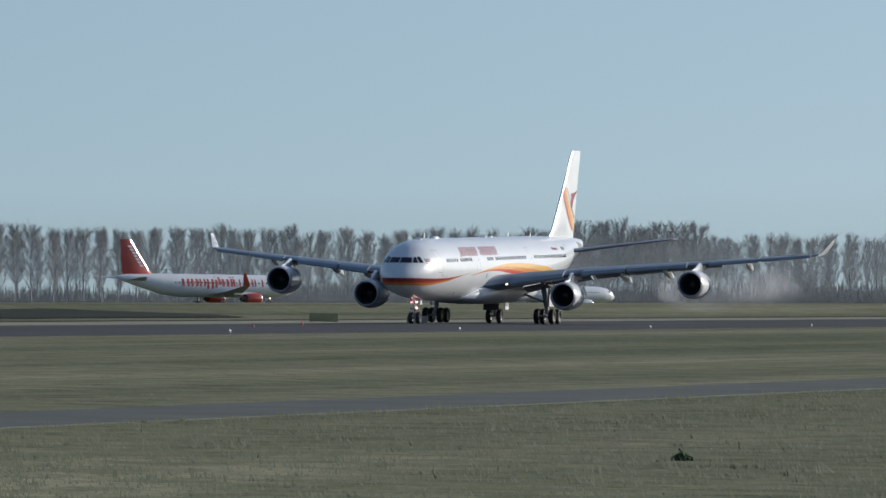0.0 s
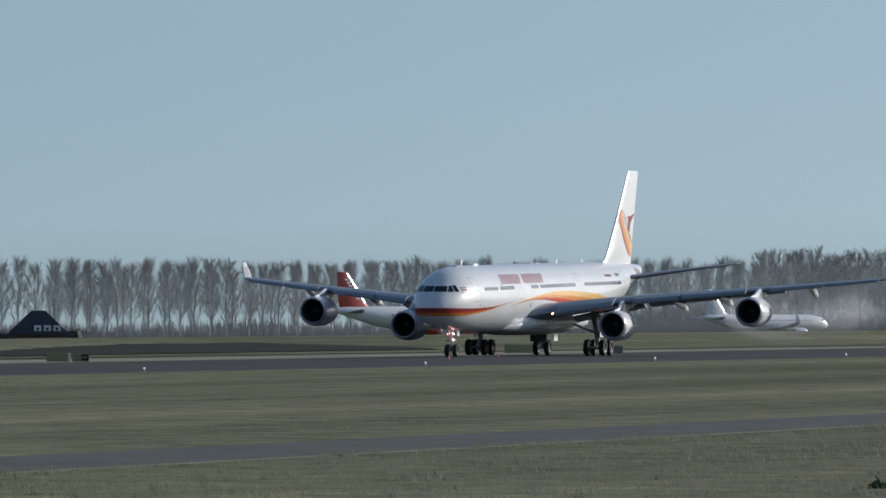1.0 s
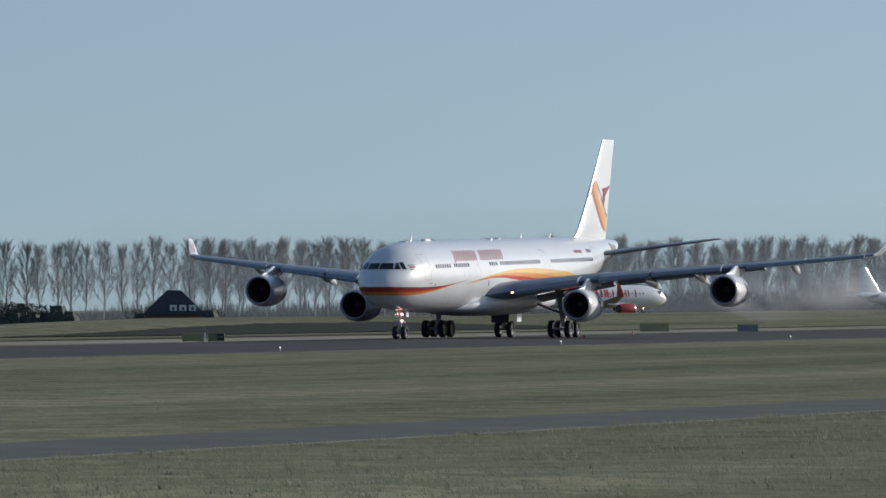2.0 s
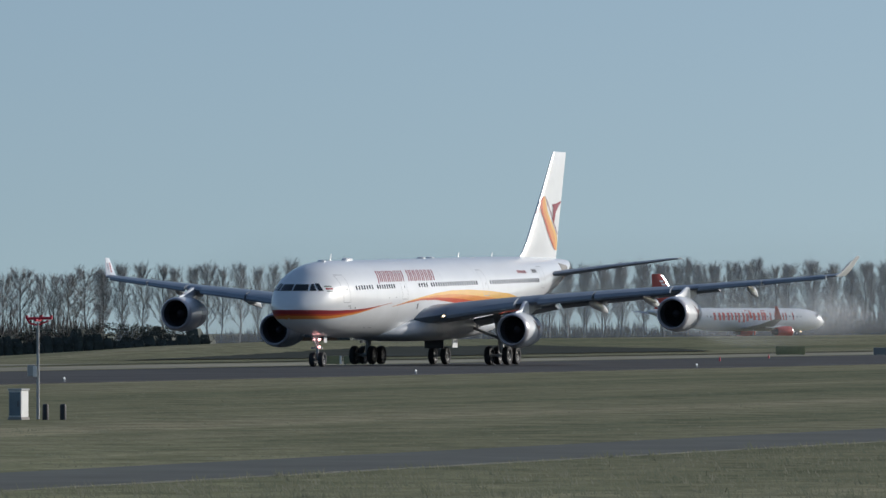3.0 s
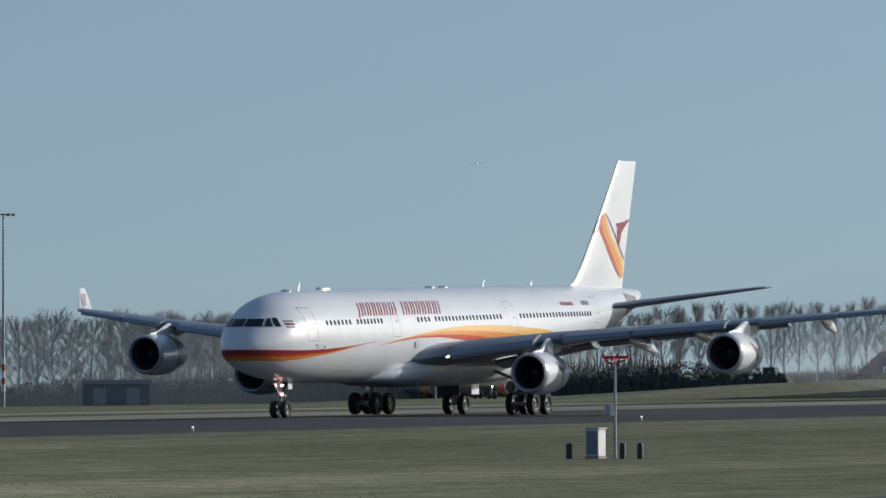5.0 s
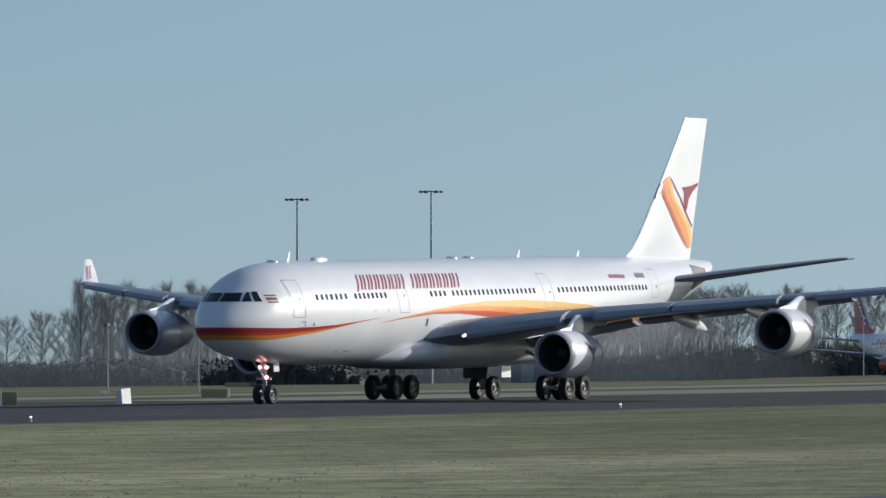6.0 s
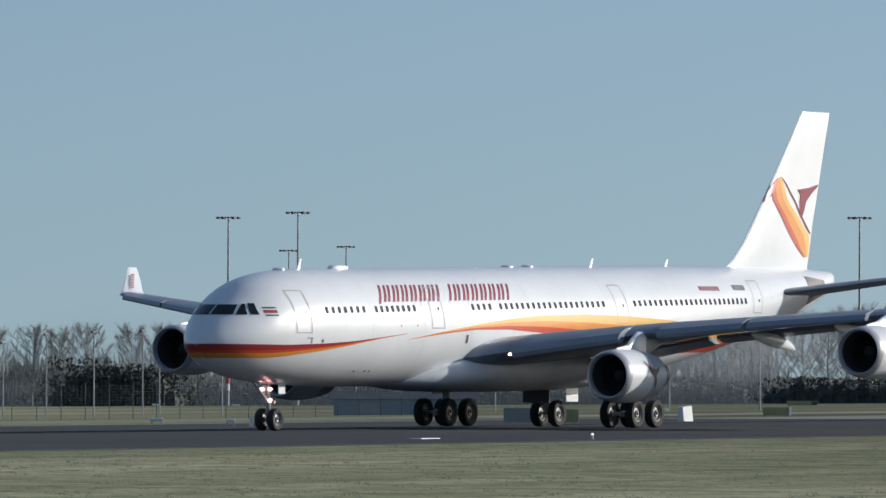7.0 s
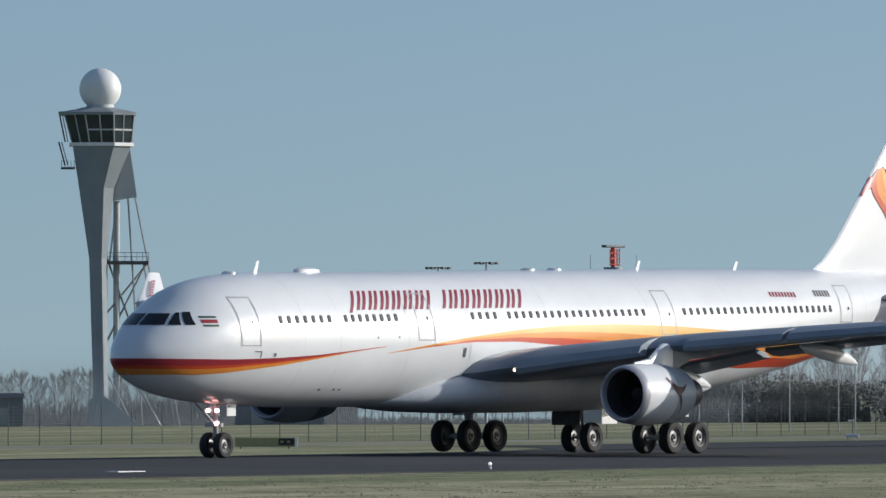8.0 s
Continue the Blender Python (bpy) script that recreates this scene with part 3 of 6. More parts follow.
def add_wheel(parent, meshes, x, y, z):
    w = new("wheel", meshes[0])
    w.parent = parent
    w.location = (x, y, z)
    rim = new("rim", meshes[1])
    rim.parent = w
    rim["label"] = "pale alloy rim"
    return w


def bars(parent, name, material, x0, x1, zlo, zhi, n, side=-1, gap=0.35, label="", lean=0.0, zs=0.0, thin=0.0, first=0.0):
    """Lettering as plain shapes on the skin: upright bars, or with thin, pairs of slim strokes."""
    bm = bmesh.new()
    w = (x1 - x0) / n

    def quad(a, b, lo, hi, dz):
        grid = []
        for k in range(4):
            z = lo + (hi - lo) * k / 3
            sh = lean * (z - zlo) / (zhi - zlo)
            grid.append([bm.verts.new((u + sh, skin_y(u + sh, z + dz, 0.015, side), z + dz)) for u in (a, b)])
        for p, q in zip(grid, grid[1:]):
            bm.faces.new((p[0], p[1], q[1], q[0]))

    for i in range(n):
        a = x0 + i * w
        b = a + w * (1 - gap)
        dz = zs * (a - x0)
        if not thin:
            quad(a, b, zlo, zhi, dz)
            continue
        lo = zlo - (first if i == 0 else 0.0)
        quad(a, a + thin, lo, zhi, dz)
        quad(b - thin, b, zlo, zhi, dz)
    return part(name, bm, material, parent, label, smooth=False)


def outline(bm, x0, x1, zlo, zhi, side=-1, w=0.05, zs=0.0):
    """A thin door seam on the skin."""
    f = lambda z: (lambda x: z + zs * x)
    skin_patch(bm, span(x0, x1, 3), f(zlo), f(zlo + w), side, 1, 0.014)
    skin_patch(bm, span(x0, x1, 3), f(zhi - w), f(zhi), side, 1, 0.014)
    skin_patch(bm, [x0, x0 + w], f(zlo), f(zhi), side, 8, 0.016)
    skin_patch(bm, [x1 - w, x1], f(zlo), f(zhi), side, 8, 0.016)


def make_airliner():
    ac = empty("airliner", "white four-engined airliner with red and orange ribbons, rolling on the runway", "airplane")
    xs = [0.0, 0.03, 0.07, 0.12, 0.2, 0.3, 0.4, 0.6, 0.75, 0.9, 1.2, 1.5, 1.8, 2.1, 2.45, 2.8, 3.2, 3.6, 4.1, 4.7, 5.4, 6.3, 7.3, 8.2, 9.2, 10.9, 12.7] + span(15, 40, 12) + span(41, 62, 21) + [62.6, 63.0, 63.3]
    bm = bmesh.new()
    rings = []
    for x in xs:
        c, hh, w = fus(x)
        rings.append(ring_x(x, 0, c, w, hh, 56))
    loft(bm, rings)
    body = part("fuselage", bm, WHITE, ac, "glossy white fuselage")
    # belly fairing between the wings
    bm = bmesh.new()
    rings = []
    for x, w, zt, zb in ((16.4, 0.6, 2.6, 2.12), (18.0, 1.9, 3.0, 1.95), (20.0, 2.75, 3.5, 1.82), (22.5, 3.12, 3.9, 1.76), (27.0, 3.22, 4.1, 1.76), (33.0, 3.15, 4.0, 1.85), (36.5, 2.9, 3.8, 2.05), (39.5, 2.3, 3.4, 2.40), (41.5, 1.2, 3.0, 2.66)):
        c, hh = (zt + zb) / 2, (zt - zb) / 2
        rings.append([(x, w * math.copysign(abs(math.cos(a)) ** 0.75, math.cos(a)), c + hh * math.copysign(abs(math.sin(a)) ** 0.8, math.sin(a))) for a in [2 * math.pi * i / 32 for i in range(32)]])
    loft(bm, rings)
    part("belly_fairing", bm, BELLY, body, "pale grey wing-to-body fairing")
    # wing-root fillet strake, port and starboard
    make_wing(ac, -1)
    make_wing(ac, 1)
    for sd in (-1, 1):
        make_engine(ac, sd, 22.6, 9.3, 2.62)
        make_engine(ac, sd, 28.9, 19.6, 3.80)
    # fin
    bm = bmesh.new()
    rings = []
    for z, x, c, t in ((7.75, 51.0, 9.4, 0.055), (8.1, 51.4, 9.05, 0.06), (8.6, 52.35, 8.25, 0.075), (9.4, 53.35, 7.5, 0.085), (10.4, 54.35, 6.75, 0.09), (12.5, 56.35, 5.45, 0.09), (14.5, 58.2, 4.25, 0.09), (16.2, 59.75, 3.3, 0.09), (16.45, 60.05, 3.05, 0.05)):
        rings.append([(p[0], p[2], z) for p in airfoil(x, c, 0, 0, t)])
    for r in rings:
        m = sum(p[1] for p in r) / len(r)
        r[:] = [(p[0], p[1] - m, p[2]) for p in r]
    loft(bm, rings)
    fin = part("fin", bm, WHITE, ac, "white tail fin with orange ribbon and bird emblem")

    def fin_patch(name, material, pts, n=10, label=""):
        """Painted shape on the port face: list of (z, chord fraction from, to)."""
        bm = bmesh.new()
        grid = []
        for k in range(n + 1):
            u = k / n * (len(pts) - 1)
            i = min(int(u), len(pts) - 2)
            f = u - i
            z, a, b = [pts[i][j] + (pts[i + 1][j] - pts[i][j]) * f for j in range(3)]
            x0 = interp(z, [(7.75, 51.0), (8.6, 52.35), (9.4, 53.35), (10.4, 54.35), (16.2, 59.75)])
            c = interp(z, [(7.75, 9.4), (8.6, 8.25), (9.4, 7.5), (10.4, 6.75), (16.2, 3.3)])
            t = interp(z, [(8.1, .06), (8.6, .075), (9.4, .085), (10.4, .09)])
            r = airfoil(0, c, 0, 0, t)
            mid = sum(p[2] for p in r) / len(r)
            row = []
            for q in (a, (2 * a + b) / 3, (a + 2 * b) / 3, b):
                th = 5 * t * (0.2969 * math.sqrt(max(q, 0)) - 0.126 * q - 0.3516 * q * q + 0.2843 * q ** 3 - 0.1036 * q ** 4) * c
                row.append(bm.verts.new((x0 + q * c, .02 * c * math.sin(math.pi * q) - .8 * th - mid - .03, z)))
            grid.append(row)
        for p, q in zip(grid, grid[1:]):
            for j in range(3):
                bm.faces.new((p[j], p[j + 1], q[j + 1], q[j]))
        return part(name, bm, material, fin, label)

    band = [(12.9, .06, .14), (12.4, .03, .28), (11.77, .13, .42), (10.9, .40, .71), (9.95, .64, .95), (9.3, .79, .985), (8.75, .93, .985)]
    share = lambda lo, hi: [(z, p + (q - p) * lo, p + (q - p) * hi) for z, p, q in band]
    fin_patch("ribbon", RED, [(12.5, .004, .03), (12.1, .004, .10), (11.6, .004, .05)], 10, "dark red ribbon")
    fin_patch("ribbon", REDORANGE, share(0, .27), 20, "red-orange ribbon edge")
    fin_patch("ribbon", ORANGE, share(.27, .72), 20, "orange ribbon")
    fin_patch("ribbon", AMBER, share(.72, 1), 20, "amber ribbon edge")
    fin_patch("emblem_outline", MAROON, [(12.95, .11, .13), (12.6, .27, .295), (11.67, .58, .605), (10.74, .80, .825), (10.0, .965, .985)], 18)
    fin_patch("emblem", MAROON, [(12.6, .95, .985), (12.42, .80, .96), (12.3, .57, .92), (12.05, .66, .86), (11.67, .68, .80), (11.2, .72, .80), (10.83, .765, .785)], 18, "dark red bird emblem")
    # tailplanes
    for sd in (-1, 1):
        bm = bmesh.new()
        loft(bm, [airfoil(x, c, sd * b, z, t) for b, x, c, z, t in ((0.6, 53.9, 5.6, 6.62, 0.09), (1.5, 54.7, 5.1, 6.80, 0.09), (5.5, 58.0, 3.6, 7.45, 0.09), (9.3, 61.0, 2.1, 8.02, 0.08), (9.68, 61.7, 1.4, 8.08, 0.06))])
        part("tailplane", bm, WINGGREY, ac, "grey tailplane")
    # dark tail-cone root panel
    bm = bmesh.new()
    skin_patch(bm, span(58.6, 61.2, 6), lambda x: 6.2 + (x - 58.6) * 0.22, lambda x: 7.75 - (x - 58.6) * 0.08, -1, 6, 0.015)
    part("trim_panel", bm, DARKMETAL, body, "bare metal stabiliser panel")

    # ribbons along both sides
    for sd in (-1, 1):
        top1 = [(0.0, 4.08), (2.0, 4.06), (4.5, 4.04), (7.5, 4.11), (9.85, 4.22), (12.1, 4.39), (14.7, 4.60)]
        bot1 = [(0.0, 3.42), (1.8, 3.42), (3.0, 3.42), (4.4, 3.50), (7.6, 3.80), (9.9, 4.06), (12.1, 4.33), (14.7, 4.58)]
        t1, b1 = (lambda x: interp(x, top1)), (lambda x: interp(x, bot1))
        xs1 = [0.015, 0.03, 0.07, 0.12, 0.2, 0.3, 0.4, 0.6, 0.75, 0.9, 1.2, 1.5, 1.8, 2.1, 2.45, 2.8, 3.2, 3.6, 4.1, 4.7, 5.4, 6.3] + span(7.0, 14.7, 18)
        cut = lambda u: (lambda x: b1(x) + (t1(x) - b1(x)) * u)
        for lo, hi, m in ((0.58, 1.0, RED), (0.36, 0.58, REDORANGE), (0.0, 0.36, ORANGE)):
            bm = bmesh.new()
            skin_patch(bm, xs1, cut(lo), cut(hi), sd, 8, .024, .035)
            part("nose_ribbon", bm, m, body)
        top2 = [(14.9, 4.32), (17.7, 4.66), (21.0, 5.02), (24.3, 5.32), (27.8, 5.53), (32.0, 5.60), (36.5, 5.52), (41.0, 5.33), (44.0, 5.0), (47.0, 4.75), (50.5, 4.72), (53.0, 4.78)]
        bot2 = [(14.9, 4.30), (17.7, 4.56), (21.0, 4.79), (24.3, 4.82), (27.7, 4.66), (30.3, 4.5), (34.0, 4.2), (38.0, 3.9), (42.0, 3.68), (45.0, 3.72), (47.5, 3.74), (50.5, 4.3), (53.0, 4.75)]
        t2, b2 = (lambda x: interp(x, top2)), (lambda x: interp(x, bot2))
        cut2 = lambda u: (lambda x: b2(x) + (t2(x) - b2(x)) * u)
        for lo, hi, m in ((0.68, 1.0, AMBER), (0.36, 0.68, ORANGE), (0.0, 0.36, REDORANGE)):
            bm = bmesh.new()
            skin_patch(bm, span(14.9, 53.0, 76), cut2(lo), cut2(hi), sd, 3)
            part("side_ribbon", bm, m, body)
        # cabin windows, one by one
        wm = None
        for a, b, n in ((7.5, 10.85, 7), (12.0, 15.55, 8), (21.1, 22.75, 4), (23.8, 34.0, 20), (37.2, 49.6, 24)):
            for i in range(n):
                x = a + (b - a) * i / (n - 1)
                z = 5.54 + 0.0168 * x
                if wm is None:
                    bm = bmesh.new()
                    loft(bm, [[(0.10 * math.copysign(abs(math.cos(q)) ** 0.6, math.cos(q)) * k, o, 0.165 * math.copysign(abs(math.sin(q)) ** 0.6, math.sin(q)) * k) for q in [2 * math.pi * j / 12 for j in range(12)]] for k, o in ((1, 0.028), (1, -0.028))])
                    wm = mesh_from("cabin_window", bm, CABINGLASS)
                w = new("cabin_window", wm)
                w.parent = body
                c, hh, ww = fus(x)
                w.location = (x, skin_y(x, z, 0.0, sd), z)
                w.rotation_euler = (radians(17) * sd, 0, 0)
        # doors
        for x0, x1, zlo, zhi in ((4.92, 6.12, 4.58, 6.60), (17.0, 18.2, 4.84, 6.84), (35.2, 36.4, 5.14, 7.1), (50.6, 51.8, 5.75, 7.45)):
            bm = bmesh.new()
            outline(bm, x0, x1, zlo, zhi, sd)
            d = part("cabin_door", bm, LINE, body, "cabin door outlined by a grey seam", smooth=False)
            bm = bmesh.new()
            skin_patch(bm, [x0 + 0.72, x0 + 0.82], lambda x: zhi - 1.12, lambda x: zhi - 0.98, sd, 2, 0.016)
            part("door_window", bm, CABINGLASS, d)
        bars(body, "airline_lettering", MAROON, 12.5, 18.3, 6.10, 6.90, 7, sd, 0.2, "dark red airline lettering, drawn as plain strokes", 0.75, 0.013, .21, .12)
        bars(body, "airline_lettering", MAROON, 19.1, 25.0, 6.2, 7.0, 7, sd, 0.2, "dark red airline lettering, drawn as plain strokes", 0.75, 0.013, .21)
        bars(body, "small_lettering", MAROON, 44.6, 46.9, 6.88, 7.10, 9, sd, 0.35, "small red lettering, drawn as plain bars")
        bars(body, "registration_bars", DARKLINE, 48.5, 50.0, 6.92, 7.20, 6, sd, 0.35, "dark registration mark, drawn as plain bars")
        # stencil below the forward door, small vents and drains, skin joints
        for a, b, lo, hi in ((5.75, 6.2, 4.34, 4.38), (6.15, 6.2, 4.12, 4.34), (7.0, 7.14, 4.16, 4.30), (14.05, 14.15, 4.92, 5.0), (15.55, 15.65, 4.94, 5.02), (11.1, 11.25, 2.75, 2.83), (12.1, 12.25, 2.76, 2.84), (12.5, 12.65, 2.76, 2.84), (20.3, 20.5, 4.15, 4.55)):
            bm = bmesh.new()
            skin_patch(bm, [a, b], lambda x: lo, lambda x: hi, sd, 3, 0.016)
            part("skin_marking", bm, DARKLINE, body)
        for x in (9.0, 11.5, 16.3, 20.8, 26.6, 34.4, 41.0, 46.5, 53.2):
            bm = bmesh.new()
            skin_patch(bm, [x, x + .025], lambda u: fus(u)[0] - fus(u)[1] * .9, lambda u: fus(u)[0] + fus(u)[1] * .97, sd, 20, 0.008)
            part("skin_joint", bm, JOINT, body)
        for k, m in enumerate((GREEN, RED, GREEN)):
            bm = bmesh.new()
            lo, hi = ((5.73, 5.80), (5.52, 5.66), (5.38, 5.45))[k]
            skin_patch(bm, span(3.0, 3.76, 4), lambda x: lo, lambda x: hi, sd, 2, 0.016)
            part("flag_stripe", bm, m, body)
    # windscreen panes: between two heights, from one half-breadth to the next round the nose
    def skin_x(yy, z):
        lo, hi = 0.02, 6.0
        for _ in range(40):
            m = (lo + hi) / 2
            c, hh, w = fus(m)
            k = 1 - ((z - c) / hh) ** 2
            if k > 0 and w * math.sqrt(k) > yy:
                hi = m
            else:
                lo = m
        return hi

    def pane(q, sd, label=""):
        """q: lower and upper edge as (half-breadth from, to, height)."""
        (a0, a1, z0), (b0, b1, z1) = q
        bm = bmesh.new()
        n, r = 8, 5
        grid = []
        for i in range(n + 1):
            row = []
            for j in range(r + 1):
                v = j / r
                z = z0 + (z1 - z0) * v
                yy = (a0 + (a1 - a0) * i / n) * (1 - v) + (b0 + (b1 - b0) * i / n) * v
                x = skin_x(yy, z)
                row.append(bm.verts.new((x - 0.012, sd * (yy + 0.014 * min(1, yy)), z + 0.012)))
            grid.append(row)
        for p, q2 in zip(grid, grid[1:]):
            for j in range(r):
                bm.faces.new((p[j], p[j + 1], q2[j + 1], q2[j]))
        return part("windscreen_pane", bm, GLASS, body, label)

    for sd in (-1, 1):
        pane(((0.04, 1.03, 5.43), (0.04, 0.93, 5.90)), sd, "dark windscreen pane")
        pane(((1.13, 1.52, 5.43), (1.06, 1.18, 5.93)), sd)
        pane(((1.62, 1.86, 5.43), (1.24, 1.46, 5.96)), sd)
    # the nose is blunt: draw its skin and paint back towards the forward door
    for o in [body] + [c for c in body.children if c.location.length < .001]:
        for v in o.data.vertices:
            if -.1 < v.co.x < 5.0:
                v.co.x = .33 + v.co.x * .934
    # aerials and domes on the roof
    for x, hgt in ((9.3, 0.48), (37.4, 0.42), (45.2, 0.36)):
        bm = bmesh.new()
        zt = interp(x, TOP)
        loft(bm, [[(x + u * k + s, v * k, z) for u, v in ((-0.13, 0), (0, 0.03), (0.15, 0), (0, -0.03))] for k, z, s in ((1, zt - 0.05, 0), (0.55, zt + hgt, 0.22))])
        part("blade_aerial", bm, WHITE, body)
    for x, l, hgt in ((12.9, 0.85, 0.18), (29.0, 0.35, 0.1), (31.0, 0.35, 0.1), (7.5, 0.25, 0.1)):
        bm = bmesh.new()
        zt = interp(x, TOP)
        loft(bm, [ring_x(x, 0, zt - 0.06, 0, 0, 4)] and [[(x + l * k * math.cos(q), 0.32 * k * math.sin(q), z) for q in [2 * math.pi * j / 16 for j in range(16)]] for k, z in ((1, zt - 0.05), (0.95, zt + hgt * 0.6), (0.6, zt + hgt), (0.05, zt + hgt * 1.05))])
        part("satcom_dome", bm, WHITE, body)

    # nose gear
    nw = wheel_mesh(0.53, 0.38)
    bm = bmesh.new()
    tube(bm, (6.55, 0, 2.6), (6.70, 0, 0.55), 0.13, 0.10, 12)
    tube(bm, (6.70, -0.36, 0.53), (6.70, 0.36, 0.53), 0.07)
    tube(bm, (5.2, 0, 2.35), (6.62, 0, 1.35), 0.06)
    box(bm, 6.45, 6.62, -0.42, 0.42, 1.28, 1.42)
    ng = part("nose_gear", bm, STRUT, ac, "grey nose undercarriage leg")
    for s in (-1, 1):
        add_wheel(ng, nw, 6.70, s * 0.34, 0.53)
    for s, m, z in ((-1, LAMPRED, 1.95), (-1, LAMPRED, 1.42), (1, LAMPRED, 1.95)):
        bm = bmesh.new()
        loft(bm, [ring_x(6.42, s * 0.22, z, 0.05, 0.05, 12), ring_x(6.36, s * 0.22, z, 0.085, 0.085, 12), ring_x(6.5, s * 0.22, z, 0.09, 0.09, 12)])
        part("taxi_light", bm, m, ng, "lit reddish taxi light")
    for s in (-1, 1):
        bm = bmesh.new()
        box(bm, 6.85, 7.45, s * 0.42 - 0.02, s * 0.42 + 0.02, 1.72, 2.28, .015)
        part("gear_door", bm, WHITE, ng, "white gear door", smooth=False)
    # main bogies
    mw = wheel_mesh(0.70, 0.46)
    for s in (-1, 1):
        y = s * 5.34
        bm = bmesh.new()
        tube(bm, (31.6, y * 0.93, 4.0), (32.15, y, 0.85), 0.24, 0.19, 14)
        tube(bm, (31.1, y, 0.70), (33.2, y, 0.70), 0.15)
        tube(bm, (31.17, y - 0.72, 0.70), (31.17, y + 0.72, 0.70), 0.09)
        tube(bm, (33.15, y - 0.72, 0.70), (33.15, y + 0.72, 0.70), 0.09)
        tube(bm, (32.0, y, 1.9), (32.0, s * 2.6, 2.9), 0.10)
        tube(bm, (32.3, y, 1.6), (33.6, y * 0.95, 3.4), 0.08)
        mg = part("main_gear", bm, STRUT, ac, "grey four-wheel main bogie")
        for x in (31.17, 33.15):
            for o in (-0.70, 0.70):
                add_wheel(mg, mw, x, y + o, 0.70)
        bm = bmesh.new()
        box(bm, 31.4, 33.0, y + s * 0.32, y + s * 0.36, 1.6, 3.9)
        part("gear_door", bm, BELLY, mg, "leg door")
    bm = bmesh.new()
    tube(bm, (32.9, 0, 2.2), (33.15, 0, 0.66), 0.18, 0.14, 12)
    tube(bm, (33.15, -0.55, 0.66), (33.15, 0.55, 0.66), 0.08)
    cg = part("centre_gear", bm, STRUT, ac, "grey two-wheel centre undercarriage")
    # dark block ahead of the wheels, the bay's shadow put into its colour
    bm = bmesh.new()
    box(bm, 31.9, 32.0, -.75, .75, 1.2, 2.3, .02)
    part("gear_door", bm, GEARDARK, cg, "dark block ahead of the centre wheels, shade in its colour", smooth=False)
    cw = wheel_mesh(0.66, 0.44)
    for s in (-1, 1):
        add_wheel(cg, cw, 33.15, s * 0.5, 0.66)
    for s in (-1, 1):
        bm = bmesh.new()
        box(bm, 33.2, 34.4, s * 1.0 - 0.02, s * 1.0 + 0.02, 1.25, 2.1, .015)
        part("gear_door", bm, WHITE, cg, "white centre gear door", smooth=False)
    return ac


airliner = make_airliner()

# ---- trees, hedges and woods behind the airfield ----
BARK = mat("bare_winter_bark", (0.20, 0.195, 0.19), 0.9, var=0.35, scale=0.8)
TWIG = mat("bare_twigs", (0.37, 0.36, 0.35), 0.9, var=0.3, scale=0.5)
HEDGE = mat("dark_evergreen_leaves", (0.082, 0.093, 0.078), 0.85, var=0.5, scale=0.6)
SCRUB = mat("brown_winter_scrub", (0.085, 0.08, 0.075), 0.9, var=0.5, scale=0.4)


def prism(V, F, p, q, r0, r1):
    d = (q - p)
    ln = np.linalg.norm(d)
    if ln < 1e-5:
        return
    d = d / ln
    s = np.cross(d, (0.0, 0.0, 1.0) if abs(d[2]) < 0.9 else (1.0, 0.0, 0.0))
    s /= np.linalg.norm(s)
    u = np.cross(s, d)
    k = len(V)
    for c, r in ((p, r0), (q, r1)):
        for a in (0.0, 2.094, 4.189):
            V.append(c + r * (math.cos(a) * s + math.sin(a) * u))
    F.extend(((k, k + 1, k + 4, k + 3), (k + 1, k + 2, k + 5, k + 4), (k + 2, k, k + 3, k + 5)))


def raw_mesh(name, V, F, material):
    me = bpy.data.meshes.new(name)
    me.from_pydata([tuple(v) for v in V], [], F)
    me.materials.append(material)
    return me


